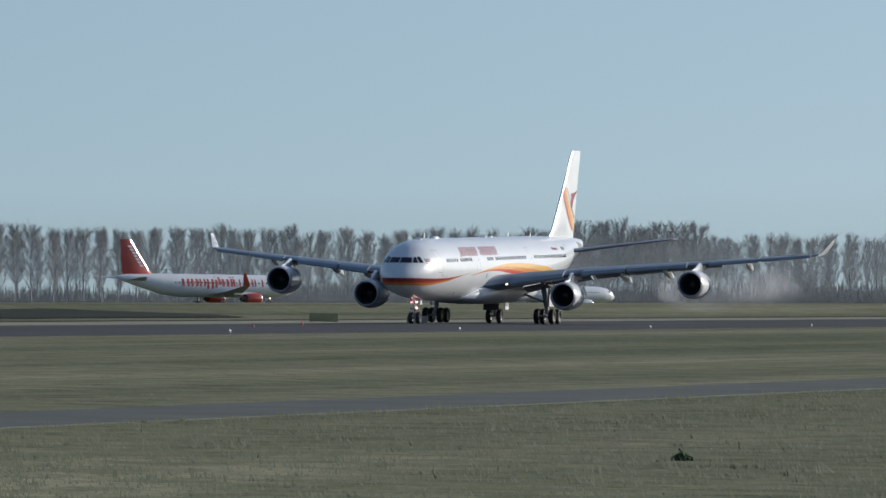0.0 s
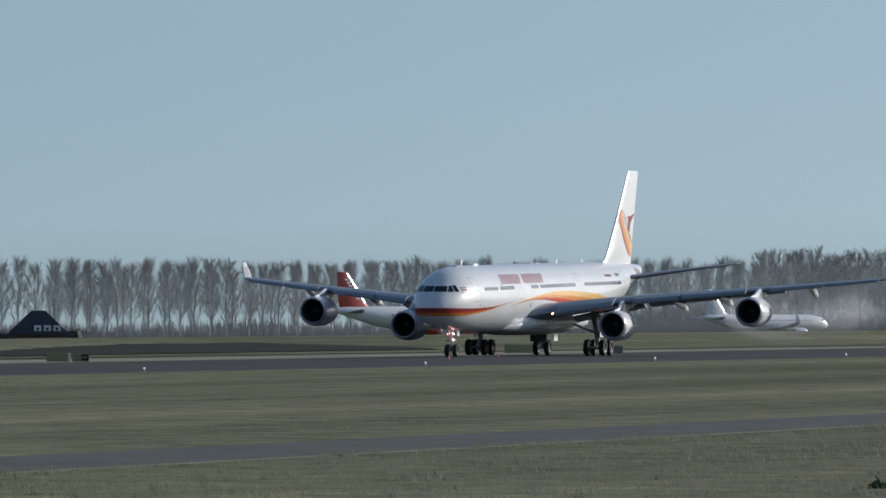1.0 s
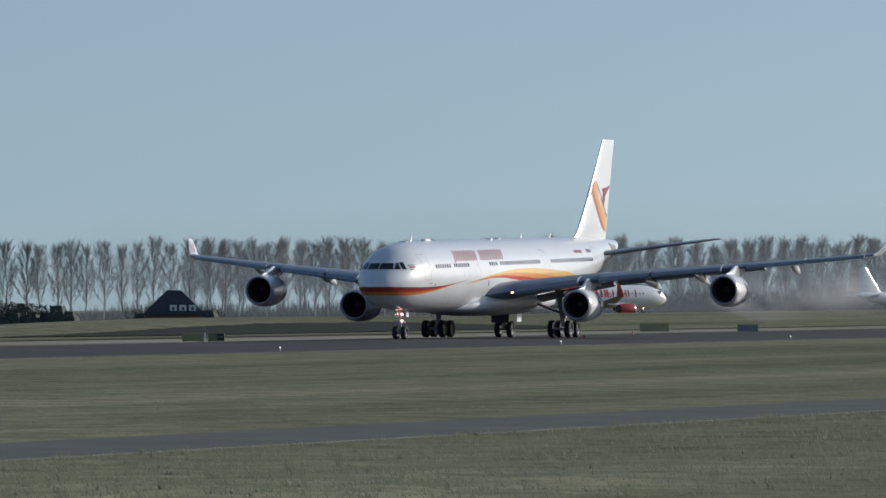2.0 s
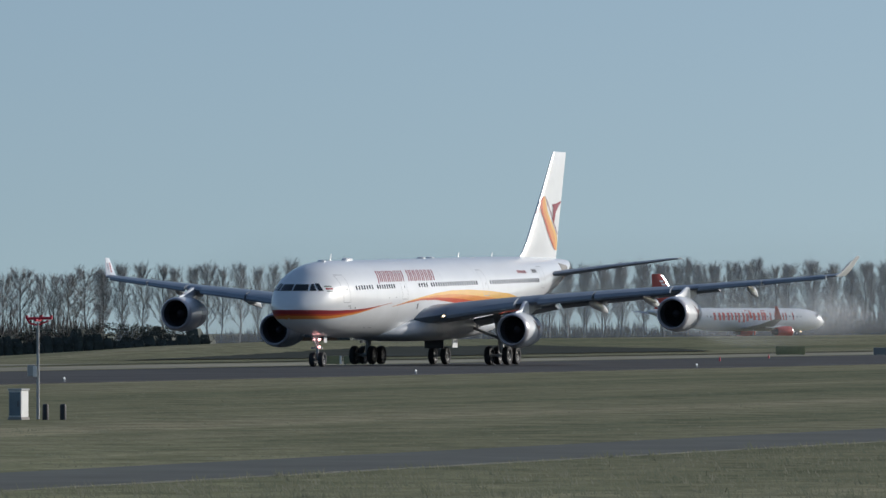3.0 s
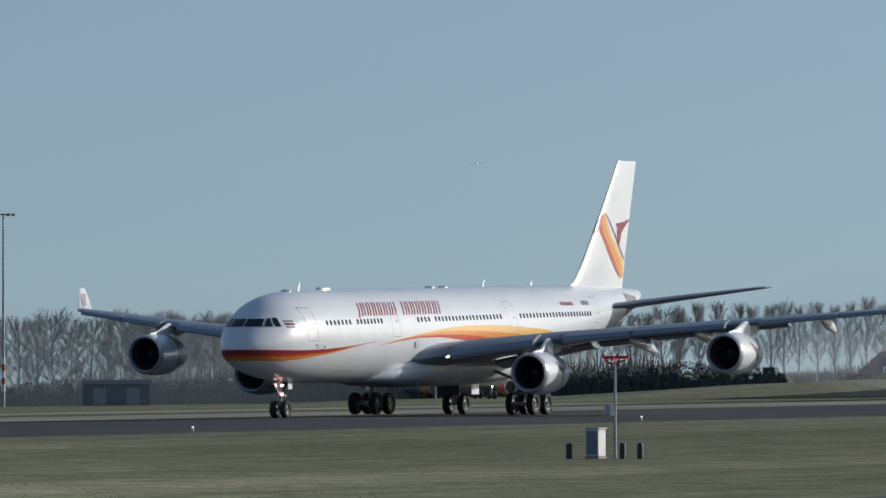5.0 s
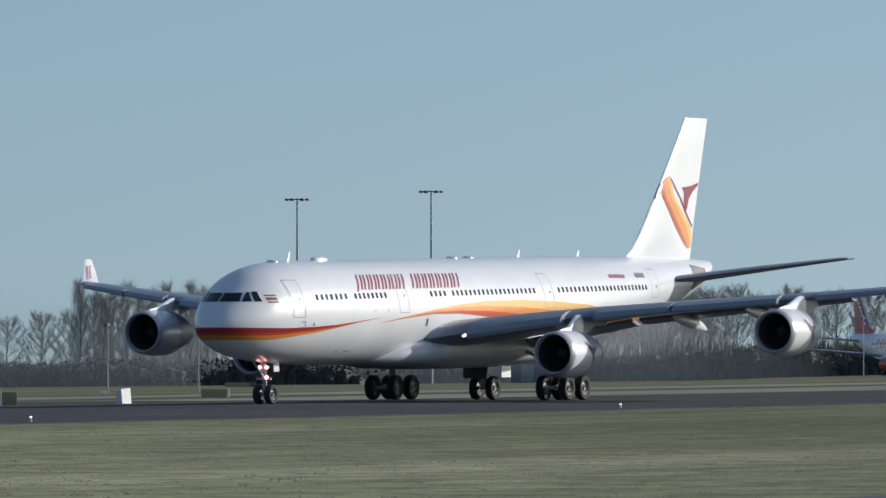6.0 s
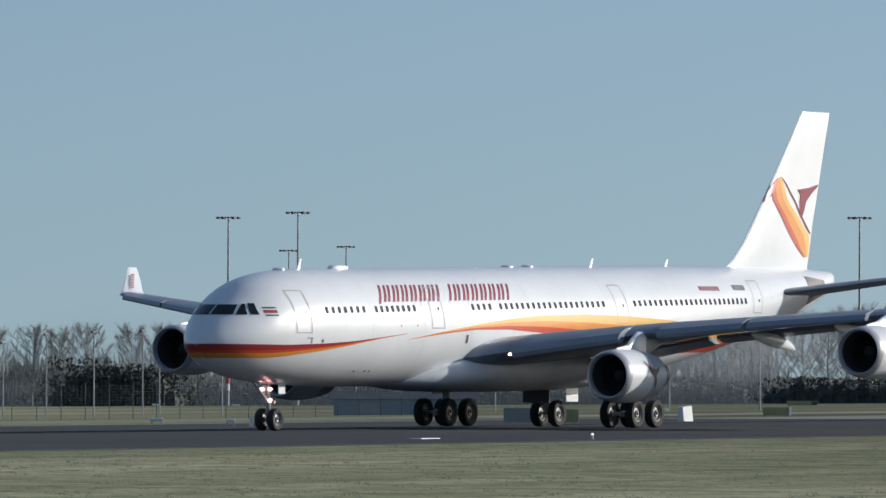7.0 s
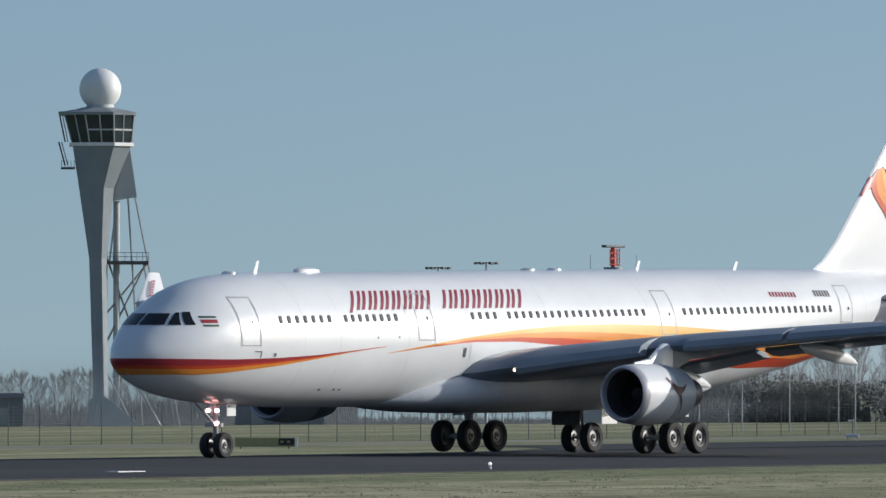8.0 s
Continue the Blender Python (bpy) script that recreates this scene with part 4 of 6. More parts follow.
def tree_meshes(rng, height, radius, bole, limbs, rise, twig=.02):
    """Trunk with limbs, and an egg-shaped crown of fine upswept bare branches."""
    V, F, TV, TF = [], [], [], []
    p = np.zeros(3)
    seg = 10
    axis = []
    for i in range(seg + 1):
        axis.append(p.copy())
        p = p + np.array((rng.gauss(0, .006) * height, rng.gauss(0, .006) * height, height * .97 / seg))
    rad = lambda u: .0125 * height * (1 - u) ** .9 + .02
    for i in range(seg):
        prism(V, F, axis[i], axis[i + 1], rad(i / seg), rad((i + 1) / seg))

    def spike(p, q, r):
        """A fine twig: three-sided, running out to a point."""
        d = q - p
        d = d / (np.linalg.norm(d) + 1e-9)
        o = np.cross(d, (0.3, 0.5, 0.8))
        o /= np.linalg.norm(o) + 1e-9
        u = np.cross(o, d)
        k = len(TV)
        for a in (0.0, 2.094, 4.189):
            TV.append(p + r * (math.cos(a) * o + math.sin(a) * u))
        TV.append(q)
        TF.extend(((k, k + 1, k + 3), (k + 1, k + 2, k + 3), (k + 2, k, k + 3)))

    lobes = [rng.uniform(.82, 1.12) for _ in range(7)]

    def wide(f, a):
        """Crown radius at a share f of the crown's height."""
        f = min(1.0, max(0.0, f))
        return radius * math.sin(math.pi * (.10 + .82 * f)) ** .75 * lobes[int(a / 6.2832 * 7) % 7]

    def unit(v):
        return v / (np.linalg.norm(v) + 1e-9)

    for i in range(limbs):
        u = bole + (.95 - bole) * (i + rng.random()) / limbs
        k = min(int(u * seg), seg - 1)
        q = axis[k] + (axis[k + 1] - axis[k]) * (u * seg - k)
        a = (i * 2.4 + rng.uniform(-.5, .5)) % 6.2832
        up = height * rise * rng.uniform(.75, 1.2) * (1.15 - .75 * u)
        top = min(u * height + up, height * rng.uniform(.97, 1.01))
        w = wide((top / height - bole) / (1 - bole), a) * rng.uniform(.75, 1.05)
        tip = np.array((w * math.cos(a), w * math.sin(a), top))
        mid = q * .5 + tip * .5 + np.array((math.cos(a) * .16 * w, math.sin(a) * .16 * w, -.06 * up))
        r = .0030 * height * (1.1 - u) + .015
        pts = [q * (1 - t) ** 2 + mid * 2 * t * (1 - t) + tip * t * t for t in (0, .25, .5, .75, 1)]
        for j in range(4):
            prism(V if j < 2 else TV, F if j < 2 else TF, pts[j], pts[j + 1], r * (1 - .22 * j), r * (.78 - .22 * j) + .012)
            d = unit(pts[j + 1] - pts[j])
            for _ in range(2 if j == 0 else 4):
                at = pts[j] + (pts[j + 1] - pts[j]) * rng.random()
                nd = unit(d + np.array((rng.gauss(0, .42), rng.gauss(0, .42), .25 + rng.gauss(0, .2))))
                ln = height * rng.uniform(.05, .11)
                e = at + nd * ln
                prism(TV, TF, at, e, twig * 1.25, twig * .7)
                for _ in range(10):
                    b = at + nd * ln * rng.uniform(.15, 1.0)
                    td = unit(nd + np.array((rng.gauss(0, .5), rng.gauss(0, .5), .2 + rng.gauss(0, .25))))
                    spike(b, b + td * height * rng.uniform(.03, .085), twig * .85)
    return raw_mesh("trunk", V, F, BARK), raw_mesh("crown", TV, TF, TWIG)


def make_tree(meshes, name, label, group):
    t = empty(name, label, "tree", group)
    t["tall"] = max(v.co.z for me in meshes for v in me.vertices)
    for me, n in zip(meshes, ("trunk", "crown")):
        o = new(n, me)
        o.parent = t
    return t


def place(az, d):
    a = radians(az)
    x, y = d * math.sin(a), d * math.cos(a)
    return x, y, land(x, y)


RT = random.Random(7)
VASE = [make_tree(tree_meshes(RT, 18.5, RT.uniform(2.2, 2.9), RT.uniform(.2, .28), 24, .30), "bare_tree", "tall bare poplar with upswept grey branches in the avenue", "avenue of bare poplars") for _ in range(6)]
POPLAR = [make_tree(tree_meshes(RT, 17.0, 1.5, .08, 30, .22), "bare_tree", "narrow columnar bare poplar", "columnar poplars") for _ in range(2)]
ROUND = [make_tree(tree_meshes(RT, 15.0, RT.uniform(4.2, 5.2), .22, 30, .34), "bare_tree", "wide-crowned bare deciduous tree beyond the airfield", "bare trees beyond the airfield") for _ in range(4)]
used = set()


def plant(kinds, az, d, top):
    """A tree at that bearing and distance whose crown reaches the elevation top."""
    t = RT.choice(kinds)
    x, y, z = place(az, d)
    k = (EYE[2] + d * math.tan(radians(top)) - z) / t["tall"]
    m = Matrix.Translation((x, y, z - 0.1)) @ Matrix.Rotation(RT.uniform(0, 6.28), 4, 'Z')
    if t.name not in used:
        used.add(t.name)
        t.matrix_basis = m
    else:
        t = copy_thing(t, m)
    g = k * RT.uniform(.95, 1.2)
    t.scale = (g, g, k)


def row(kinds, a0, a1, d, dd, top, dt, s0, s1):
    az = a0
    while az < a1:
        plant(kinds, az, d + RT.uniform(-dd, dd), top + RT.uniform(-dt, dt))
        az += RT.uniform(s0, s1)


row(VASE, 68.3, 79.0, 1700, 15, .385, .035, .09, .17)        # the long avenue
row(VASE, 69.9, 78.6, 1900, 10, .36, .04, .10, .17)          # second row
row(ROUND, 75.0, 75.95, 1620, 40, .46, .04, .09, .13)        # taller clump
row(VASE + ROUND + ROUND, 63.2, 68.4, 2150, 60, .30, .05, .08, .15)  # trees further off
row(ROUND, 64.3, 65.5, 1500, 50, .31, .04, .11, .18)         # broad clump
row(POPLAR, 60.93, 61.85, 1330, 20, .35, .06, .06, .11)
row(ROUND, 61.9, 63.3, 1450, 40, .32, .05, .12, .22)
row(ROUND, 57.9, 61.0, 1350, 60, .14, .06, .13, .26)
row(ROUND, 56.3, 57.9, 1150, 40, .17, .04, .17, .32)
row(ROUND, 54.4, 55.05, 1500, 30, .05, .04, .09, .14)
row(ROUND, 51.0, 55.6, 2300, 80, -.07, .04, .08, .15)        # low far wood


def tall_to(az, d, top):
    """Height from the ground there up to the elevation top."""
    return EYE[2] + d * math.tan(radians(top)) - place(az, d)[2]


def hedge(name, az0, az1, d, top_el, material, label, depth=4.0, clump=1.0, seed=1):
    """A long hedge of many small leaf clumps with an uneven top."""
    h = tall_to((az0 + az1) / 2, d, top_el) / .85
    rng = random.Random(seed)
    V, F = [], []
    x0, y0, _ = place(az0, d)
    x1, y1, _ = place(az1, d)
    ln = math.hypot(x1 - x0, y1 - y0)
    clump *= .55
    n = int(ln * h * 15)
    m = int(ln / 1.5)
    for i in range(m):                      # woody core
        u = (i + .5) / m
        x, y = x0 + (x1 - x0) * u, y0 + (y1 - y0) * u
        t = h * .62 * min(1.0, .25 + 9 * u, .25 + 9 * (1 - u)) * rng.uniform(.6, 1.2)
        z = land(x, y)
        k = len(V)
        for q, e in ((1.3, -.3), (1.2, t * .6), (.7, t)):
            for dx, dy in ((-1, -1), (1, -1), (1, 1), (-1, 1)):
                V.append(np.array((x + dx * q, y + dy * q, z + e)))
        for L in (0, 4):
            for j in range(4):
                F.append((k + L + j, k + L + (j + 1) % 4, k + L + 4 + (j + 1) % 4, k + L + 4 + j))
        F.append((k + 8, k + 9, k + 10, k + 11))
    for i in range(n):
        u = rng.random()
        x, y = x0 + (x1 - x0) * u, y0 + (y1 - y0) * u
        top = h * (0.72 + 0.20 * noise.noise((x * 0.11, y * 0.11, seed)) + 0.12 * noise.noise((x * 0.45, y * 0.45, seed)))
        top *= min(1.0, 0.25 + 9 * u, 0.25 + 9 * (1 - u))
        z = land(x, y) + top * (rng.random() ** 0.7)
        c = np.array((x + rng.uniform(-.5, .5) * depth, y + rng.uniform(-.5, .5) * depth, z))
        r = clump * rng.uniform(.22, .5)
        k = len(V)
        pts = [np.array((rng.gauss(0, 1), rng.gauss(0, 1), rng.gauss(0, .8))) for _ in range(5)]
        for p in pts:
            V.append(c + p / (np.linalg.norm(p) + 1e-6) * r)
        F.extend(((k, k + 1, k + 2), (k, k + 2, k + 3), (k + 1, k + 3, k + 4), (k + 2, k + 4, k), (k + 1, k + 2, k + 4)))
    return tagged(new(name, raw_mesh(name, V, F, material)), label, "hedge", kind="stuff")


hedge("hedge", 66.3, 68.95, 1230, -.105, HEDGE, "long low dark evergreen hedge", seed=2)
hedge("hedge", 63.2, 66.4, 1250, -.17, HEDGE, "long low dark evergreen hedge", seed=3)
hedge("bush", 68.45, 69.08, 1210, -.10, HEDGE, "rounded dark bushes at the hedge's end", seed=4)
hedge("bush", 69.45, 70.15, 1290, -.15, HEDGE, "low dark shrubs round the house", seed=5)
hedge("hedge", 61.85, 62.95, 1000, -.20, HEDGE, "tall dark clipped evergreen hedge", depth=5, clump=1.3, seed=7)
hedge("hedge", 56.45, 61.9, 1180, -.235, HEDGE, "dark evergreen belt beyond the fence", depth=10, clump=1.4, seed=9)
hedge("bush", 56.75, 57.6, 1120, -.10, HEDGE, "dark rounded conifers beside bare trees", depth=8, clump=1.6, seed=10)


def brush(name, az0, az1, d, top_el, label, depth=20.0, per_m=30, seed=1):
    """A thicket of countless thin upright stems and twigs."""
    h = tall_to((az0 + az1) / 2, d, top_el) / .85
    rng = random.Random(seed)
    V, F = [], []
    w = d * radians(az1 - az0)
    for i in range(int(w * per_m)):
        az = rng.uniform(az0, az1)
        x, y, z = place(az, d + rng.uniform(-.5, .5) * depth)
        top = h * (0.62 + 0.30 * noise.noise((x * 0.05, y * 0.05, seed)) + 0.2 * noise.noise((x * 0.3, y * 0.3, seed)))
        z0 = z + top * rng.uniform(0, .55)
        z1 = z0 + top * rng.uniform(.2, .5)
        lx, ly = rng.gauss(0, .10) * (z1 - z0), rng.gauss(0, .10) * (z1 - z0)
        r = rng.uniform(.04, .11)
        k = len(V)
        V.extend(((x - r, y - r, z0), (x + r, y - r, z0), (x, y + r, z0), (x + lx, y + ly, z1)))
        F.extend(((k, k + 1, k + 3), (k + 1, k + 2, k + 3), (k + 2, k, k + 3)))
    return tagged(new(name, raw_mesh(name, V, F, SCRUB)), label, "thicket", kind="stuff")


brush("thicket", 72.7, 79.0, 1640, .0, "dense brown winter scrub at the wood's edge", 30, 150, 6)
brush("thicket", 72.9, 79.0, 1760, .17, "tall bare saplings crowding the wood", 30, 70, 26)
brush("thicket", 68.4, 73.0, 1760, -.03, "low brown scrub under the avenue", 12, 60, 16)
brush("thicket", 58.0, 68.3, 1360, -.075, "dense brown winter scrub beyond the fence", 24, 110, 8)
brush("thicket", 56.2, 62.0, 1230, -.10, "low bare undergrowth beyond the fence", 14, 110, 28)
brush("thicket", 50.6, 56.4, 1450, -.36, "low brown scrub beyond the fence", 20, 80, 11)
brush("thicket", 50.6, 53.9, 1900, -.15, "far brown winter wood", 30, 70, 12)
brush("thicket", 56.1, 58.4, 1260, .06, "tall bare undergrowth between the trees", 16, 170, 38)

# ---- buildings, towers, masts ----
SLATE = mat("dark_slate_roof", (0.045, 0.048, 0.055), 0.6, var=0.3, scale=0.7, bump=0.2)
BRICK = mat("brown_brick_wall", (0.16, 0.10, 0.075), 0.85, var=0.3, scale=1.2)
FRAME = mat("white_window_frame", (0.72, 0.72, 0.70), 0.5, var=0.1, scale=1)
PANE = mat("window_glass_dark", (0.05, 0.06, 0.07), 0.08, var=0.2, scale=2)
TOWERGREY = mat("grey_tower_cladding", (0.235, 0.27, 0.295), 0.55, var=0.15, scale=0.15)
TOWERPALE = mat("pale_tower_cladding", (0.46, 0.48, 0.49), 0.55, var=0.12, scale=0.2)
TOWERGLASS = mat("tower_cab_glass", (0.030, 0.045, 0.050), 0.08, var=0.3, scale=0.5)
RADOMEW = mat("white_radome_shell", (0.74, 0.75, 0.74), 0.5, var=0.08, scale=0.4)
STEEL = mat("galvanised_steel", (0.33, 0.34, 0.35), 0.5, metal=0.4, var=0.2, scale=1.5)
DARKSTEEL = mat("dark_painted_steel", (0.10, 0.105, 0.11), 0.55, var=0.2, scale=1.0)
MASTRED = mat("obstruction_red", (0.45, 0.06, 0.05), 0.5, var=0.2, scale=2)
SHED = mat("grey_shed_cladding", (0.20, 0.21, 0.22), 0.7, var=0.2, scale=0.4)


def make_house():
    x, y, z = place(69.787, 1250)
    h = empty("house", "low farmhouse with a dark hipped roof and three dormer windows", "house", m=Matrix.Translation((x, y, z)) @ Matrix.Rotation(radians(-69.8), 4, 'Z') @ Matrix.Diagonal((1, 1, .88, 1)))
    w, d = 4.8, 4.2
    bm = bmesh.new()
    box(bm, -w + .5, w - .5, -d + .5, d - .5, -.2, 3.1)
    part("wall", bm, BRICK, h, "brown brick wall", smooth=False)
    bm = bmesh.new()
    secs = [[(-w, -d, 2.6), (w, -d, 2.6), (w, d, 2.6), (-w, d, 2.6)], [(-w, -d, 2.85), (w, -d, 2.85), (w, d, 2.85), (-w, d, 2.85)], [(-1.1, -.05, 6.9), (1.1, -.05, 6.9), (1.1, .05, 6.9), (-1.1, .05, 6.9)]]
    loft(bm, secs)
    roof = part("roof", bm, SLATE, h, "dark slate hipped roof", smooth=False)
    for u in (-.1, 1.4, 2.9):
        bm = bmesh.new()
        box(bm, u - .55, u + .55, -3.75, -1.9, 3.0, 4.3)
        dm = part("dormer", bm, FRAME, roof, "white dormer", smooth=False)
        bm = bmesh.new()
        box(bm, u - .2, u + .2, -3.79, -3.73, 3.4, 3.9)
        part("pane", bm, PANE, roof, smooth=False)


make_house()


def make_mast(az, d, top, group="floodlight masts"):
    """Tall lighting mast with a ring of floodlights and a banded foot."""
    x, y, z = place(az, d)
    hgt = EYE[2] + d * math.tan(radians(top)) - z
    m = empty("floodlight_mast", "tall grey floodlight mast with a red and white banded foot", "light mast", group, Matrix.Translation((x, y, z)))
    bm = bmesh.new()
    tube(bm, (0, 0, -.3), (0, 0, hgt), 0.22, 0.11, 10)
    part("pole", bm, STEEL, m)
    for k in range(5):
        bm = bmesh.new()
        tube(bm, (0, 0, 2.2 + k * 0.9), (0, 0, 3.1 + k * 0.9), 0.25, 0.25, 10)
        part("band", bm, MASTRED if k % 2 else FRAME, m)
    bm = bmesh.new()
    tube(bm, (-1.3, 0, hgt - .1), (1.3, 0, hgt - .1), 0.07)
    tube(bm, (0, -1.3, hgt - .1), (0, 1.3, hgt - .1), 0.07)
    for a in range(8):
        c, s = math.cos(a * math.pi / 4), math.sin(a * math.pi / 4)
        tube(bm, (1.25 * c, 1.25 * s, hgt - .1), (1.25 * math.cos((a + 1) * math.pi / 4), 1.25 * math.sin((a + 1) * math.pi / 4), hgt - .1), 0.06)
    head = part("crossarm", bm, DARKSTEEL, m)
    for a in range(6):
        c, s = math.cos(a * math.pi / 3), math.sin(a * math.pi / 3)
        bm = bmesh.new()
        box(bm, 1.35 * c - .22, 1.35 * c + .22, 1.35 * s - .22, 1.35 * s + .22, hgt - .30, hgt + .0, 0.05)
        part("floodlight", bm, DARKSTEEL, head, smooth=False)


for a, d, t in ((62.49, 1050, .925), (63.452, 1050, .98), (57.96, 1050, .912), (58.46, 1050, .95), (58.395, 1350, .676), (58.806, 1380, .705), (54.478, 1000, .66), (54.823, 1050, .695)):
    make_mast(a, d, t)
# plain lamp poles along the perimeter road
for a, d, t in ((61.13, 700, .02), (61.78, 700, .06), (66.55, 900, .06), (59.2, 760, .0), (59.5, 720, .02), (58.88, 760, -.05), (56.35, 690, .0), (56.66, 690, .06), (57.0, 690, .08), (57.35, 690, .09), (57.47, 690, .05), (57.92, 690, .04), (60.25, 730, .04), (59.88, 730, .03)):
    x, y, z = place(a, d)
    hgt = EYE[2] + d * math.tan(radians(t)) - z
    p = empty("lamp_post", "slim grey lamp post behind the perimeter fence", "lamp post", "perimeter lamp posts", Matrix.Translation((x, y, z)))
    bm = bmesh.new()
    tube(bm, (0, 0, -.2), (0, 0, hgt), 0.075, 0.045, 8)
    part("pole", bm, STEEL, p)
    bm = bmesh.new()
    box(bm, -.35, .35, -.12, .12, hgt - .08, hgt + .1, 0.04)
    part("lamp_head", bm, DARKSTEEL, p, smooth=False)


def at_view(az, d):
    x, y, z = place(az, d)
    return Matrix.Translation((x, y, z)) @ Matrix.Rotation(radians(-az), 4, 'Z'), z


def make_control_tower():
    d = 1150.0
    m, z0 = at_view(52.04, d)
    k = d * math.radians(1.0)
    zz = lambda el: EYE[2] + d * math.tan(radians(el)) - z0
    tw = empty("control_tower", "grey airport control tower with glazed cab, white radome and steel bracing", "control tower", m=m)

    def prof(bm, levels, n=8, y0=0.0, rot=22.5):
        rings = []
        for xl, xr, zc, dp in levels:
            c, w = (xl + xr) / 2, (xr - xl) / 2
            rings.append([(c + w / math.cos(radians(22.5)) * math.cos(radians(rot + 45 * i)), y0 + dp / math.cos(radians(22.5)) * math.sin(radians(rot + 45 * i)), zc) for i in range(n)])
        loft(bm, rings)

    X = lambda az: (az - 52.04) * k
    bm = bmesh.new()
    prof(bm, [(X(51.945), X(52.10), -1, 1.7), (X(52.005), X(52.112), zz(-.26), 1.5), (X(51.973), X(52.10), zz(.72), 1.3), (X(51.90), X(52.15), zz(1.22), 2.4), (X(51.852), X(52.275), zz(1.535), 3.9)])
    part("shaft", bm, TOWERGREY, tw, "grey clad tapering shaft", smooth=False)
    bm = bmesh.new()
    prof(bm, [(X(51.855), X(52.272), zz(1.535), 3.95), (X(51.80), X(52.29), zz(1.742), 4.55)])
    cab = part("cab_glazing", bm, TOWERGLASS, tw, "dark outward-leaning cab windows", smooth=False)
    # mullions, sill and eaves
    for i in range(8):
        for f in (0.0, 0.5):
            a0, a1 = radians(22.5 + 45 * i), radians(22.5 + 45 * (i + 1))
            def at(xl, xr, dp, z):
                c, w = (xl + xr) / 2, (xr - xl) / 2
                q = 1 / math.cos(radians(22.5))
                p0 = Vector((c + w * q * math.cos(a0), dp * q * math.sin(a0), z))
                p1 = Vector((c + w * q * math.cos(a1), dp * q * math.sin(a1), z))
                return p0.lerp(p1, f)
            bm = bmesh.new()
            tube(bm, at(X(51.852), X(52.275), 4.0, zz(1.535)), at(X(51.797), X(52.293), 4.6, zz(1.742)), 0.11, 0.11, 6)
            part("mullion", bm, TOWERPALE, cab)
    bm = bmesh.new()
    prof(bm, [(X(51.83), X(52.29), zz(1.52), 4.1), (X(51.83), X(52.29), zz(1.545), 4.1)])
    part("sill", bm, FRAME, tw, "pale sill band", smooth=False)
    bm = bmesh.new()
    prof(bm, [(X(51.838), X(52.285), zz(1.63), 4.3), (X(51.834), X(52.287), zz(1.642), 4.3)])
    part("transom", bm, TOWERPALE, tw, smooth=False)
    bm = bmesh.new()
    prof(bm, [(X(51.755), X(52.305), zz(1.742), 4.8), (X(51.75), X(52.31), zz(1.762), 4.9), (X(51.88), X(52.20), zz(1.785), 3.4), (X(51.93), X(52.14), zz(1.80), 2.0)])
    part("roof", bm, TOWERGREY, tw, "grey flat roof with thin eaves", smooth=False)
    bm = bmesh.new()
    bmesh.ops.create_uvsphere(bm, u_segments=40, v_segments=24, radius=.150 * k, matrix=Matrix.Translation((.2, 0, zz(1.932))))
    dome = part("radome", bm, RADOMEW, tw, "white spherical radome")
    bm = bmesh.new()
    tube(bm, (.2, 0, zz(1.78)), (.2, 0, zz(1.825)), 2.2, 1.9, 20)
    part("plinth", bm, TOWERPALE, dome)
    # pale stair panel and lift shaft on the other side
    bm = bmesh.new()
    loft(bm, [[(X(52.135), .9, zz(1.13)), (X(52.315), .9, zz(1.16)), (X(52.315), 2.6, zz(1.16)), (X(52.135), 2.6, zz(1.13))], [(X(52.19), .9, zz(1.52)), (X(52.262), .9, zz(1.52)), (X(52.262), 2.6, zz(1.52)), (X(52.19), 2.6, zz(1.52))]])
    part("stair_panel", bm, TOWERPALE, tw, "pale triangular cladding panel", smooth=False)
    bm = bmesh.new()
    tube(bm, (X(52.17), 2.0, -1), (X(52.17), 2.0, zz(1.13)), .48, .48, 14)
    part("lift_shaft", bm, TOWERPALE, tw, "slim pale lift shaft")
    bm = bmesh.new()
    tube(bm, (X(52.085), 1.5, -1), (X(52.085), 1.5, zz(.74)), .42, .42, 12)
    part("duct", bm, TOWERPALE, tw)
    for p, q in (((52.25, 1.16), (52.36, -.5)), ((52.30, 1.17), (52.64, -.55)), ((52.10, .72), (52.40, -.1)), ((52.08, .3), (52.39, .68)), ((52.09, .1), (52.37, .66)), ((52.12, .7), (52.17, 1.12)), ((52.15, -.15), (52.46, .1)), ((52.18, .05), (52.5, -.5)), ((52.36, .7), (52.60, -.5)), ((52.1, -.1), (52.3, -.5))):
        bm = bmesh.new()
        tube(bm, (X(p[0]), 1.2, zz(p[1])), (X(q[0]), 3.2 if q[0] > 52.35 else 1.2, zz(q[1])), .15, .15, 6)
        part("brace", bm, STEEL, tw)
    bm = bmesh.new()
    box(bm, X(52.05), X(52.40), .2, 3.4, zz(.675), zz(.70))
    deck = part("gallery", bm, DARKSTEEL, tw, "steel gallery deck", smooth=False)
    bm = bmesh.new()
    for u in range(9):
        xx = X(52.06) + (X(52.40) - X(52.06)) * u / 8
        tube(bm, (xx, .2, zz(.70)), (xx, .2, zz(.76)), .04, .04, 5)
    for e in (.73, .76):
        tube(bm, (X(52.06), .2, zz(e)), (X(52.40), .2, zz(e)), .04, .04, 5)
    part("handrail", bm, DARKSTEEL, deck)
    bm = bmesh.new()
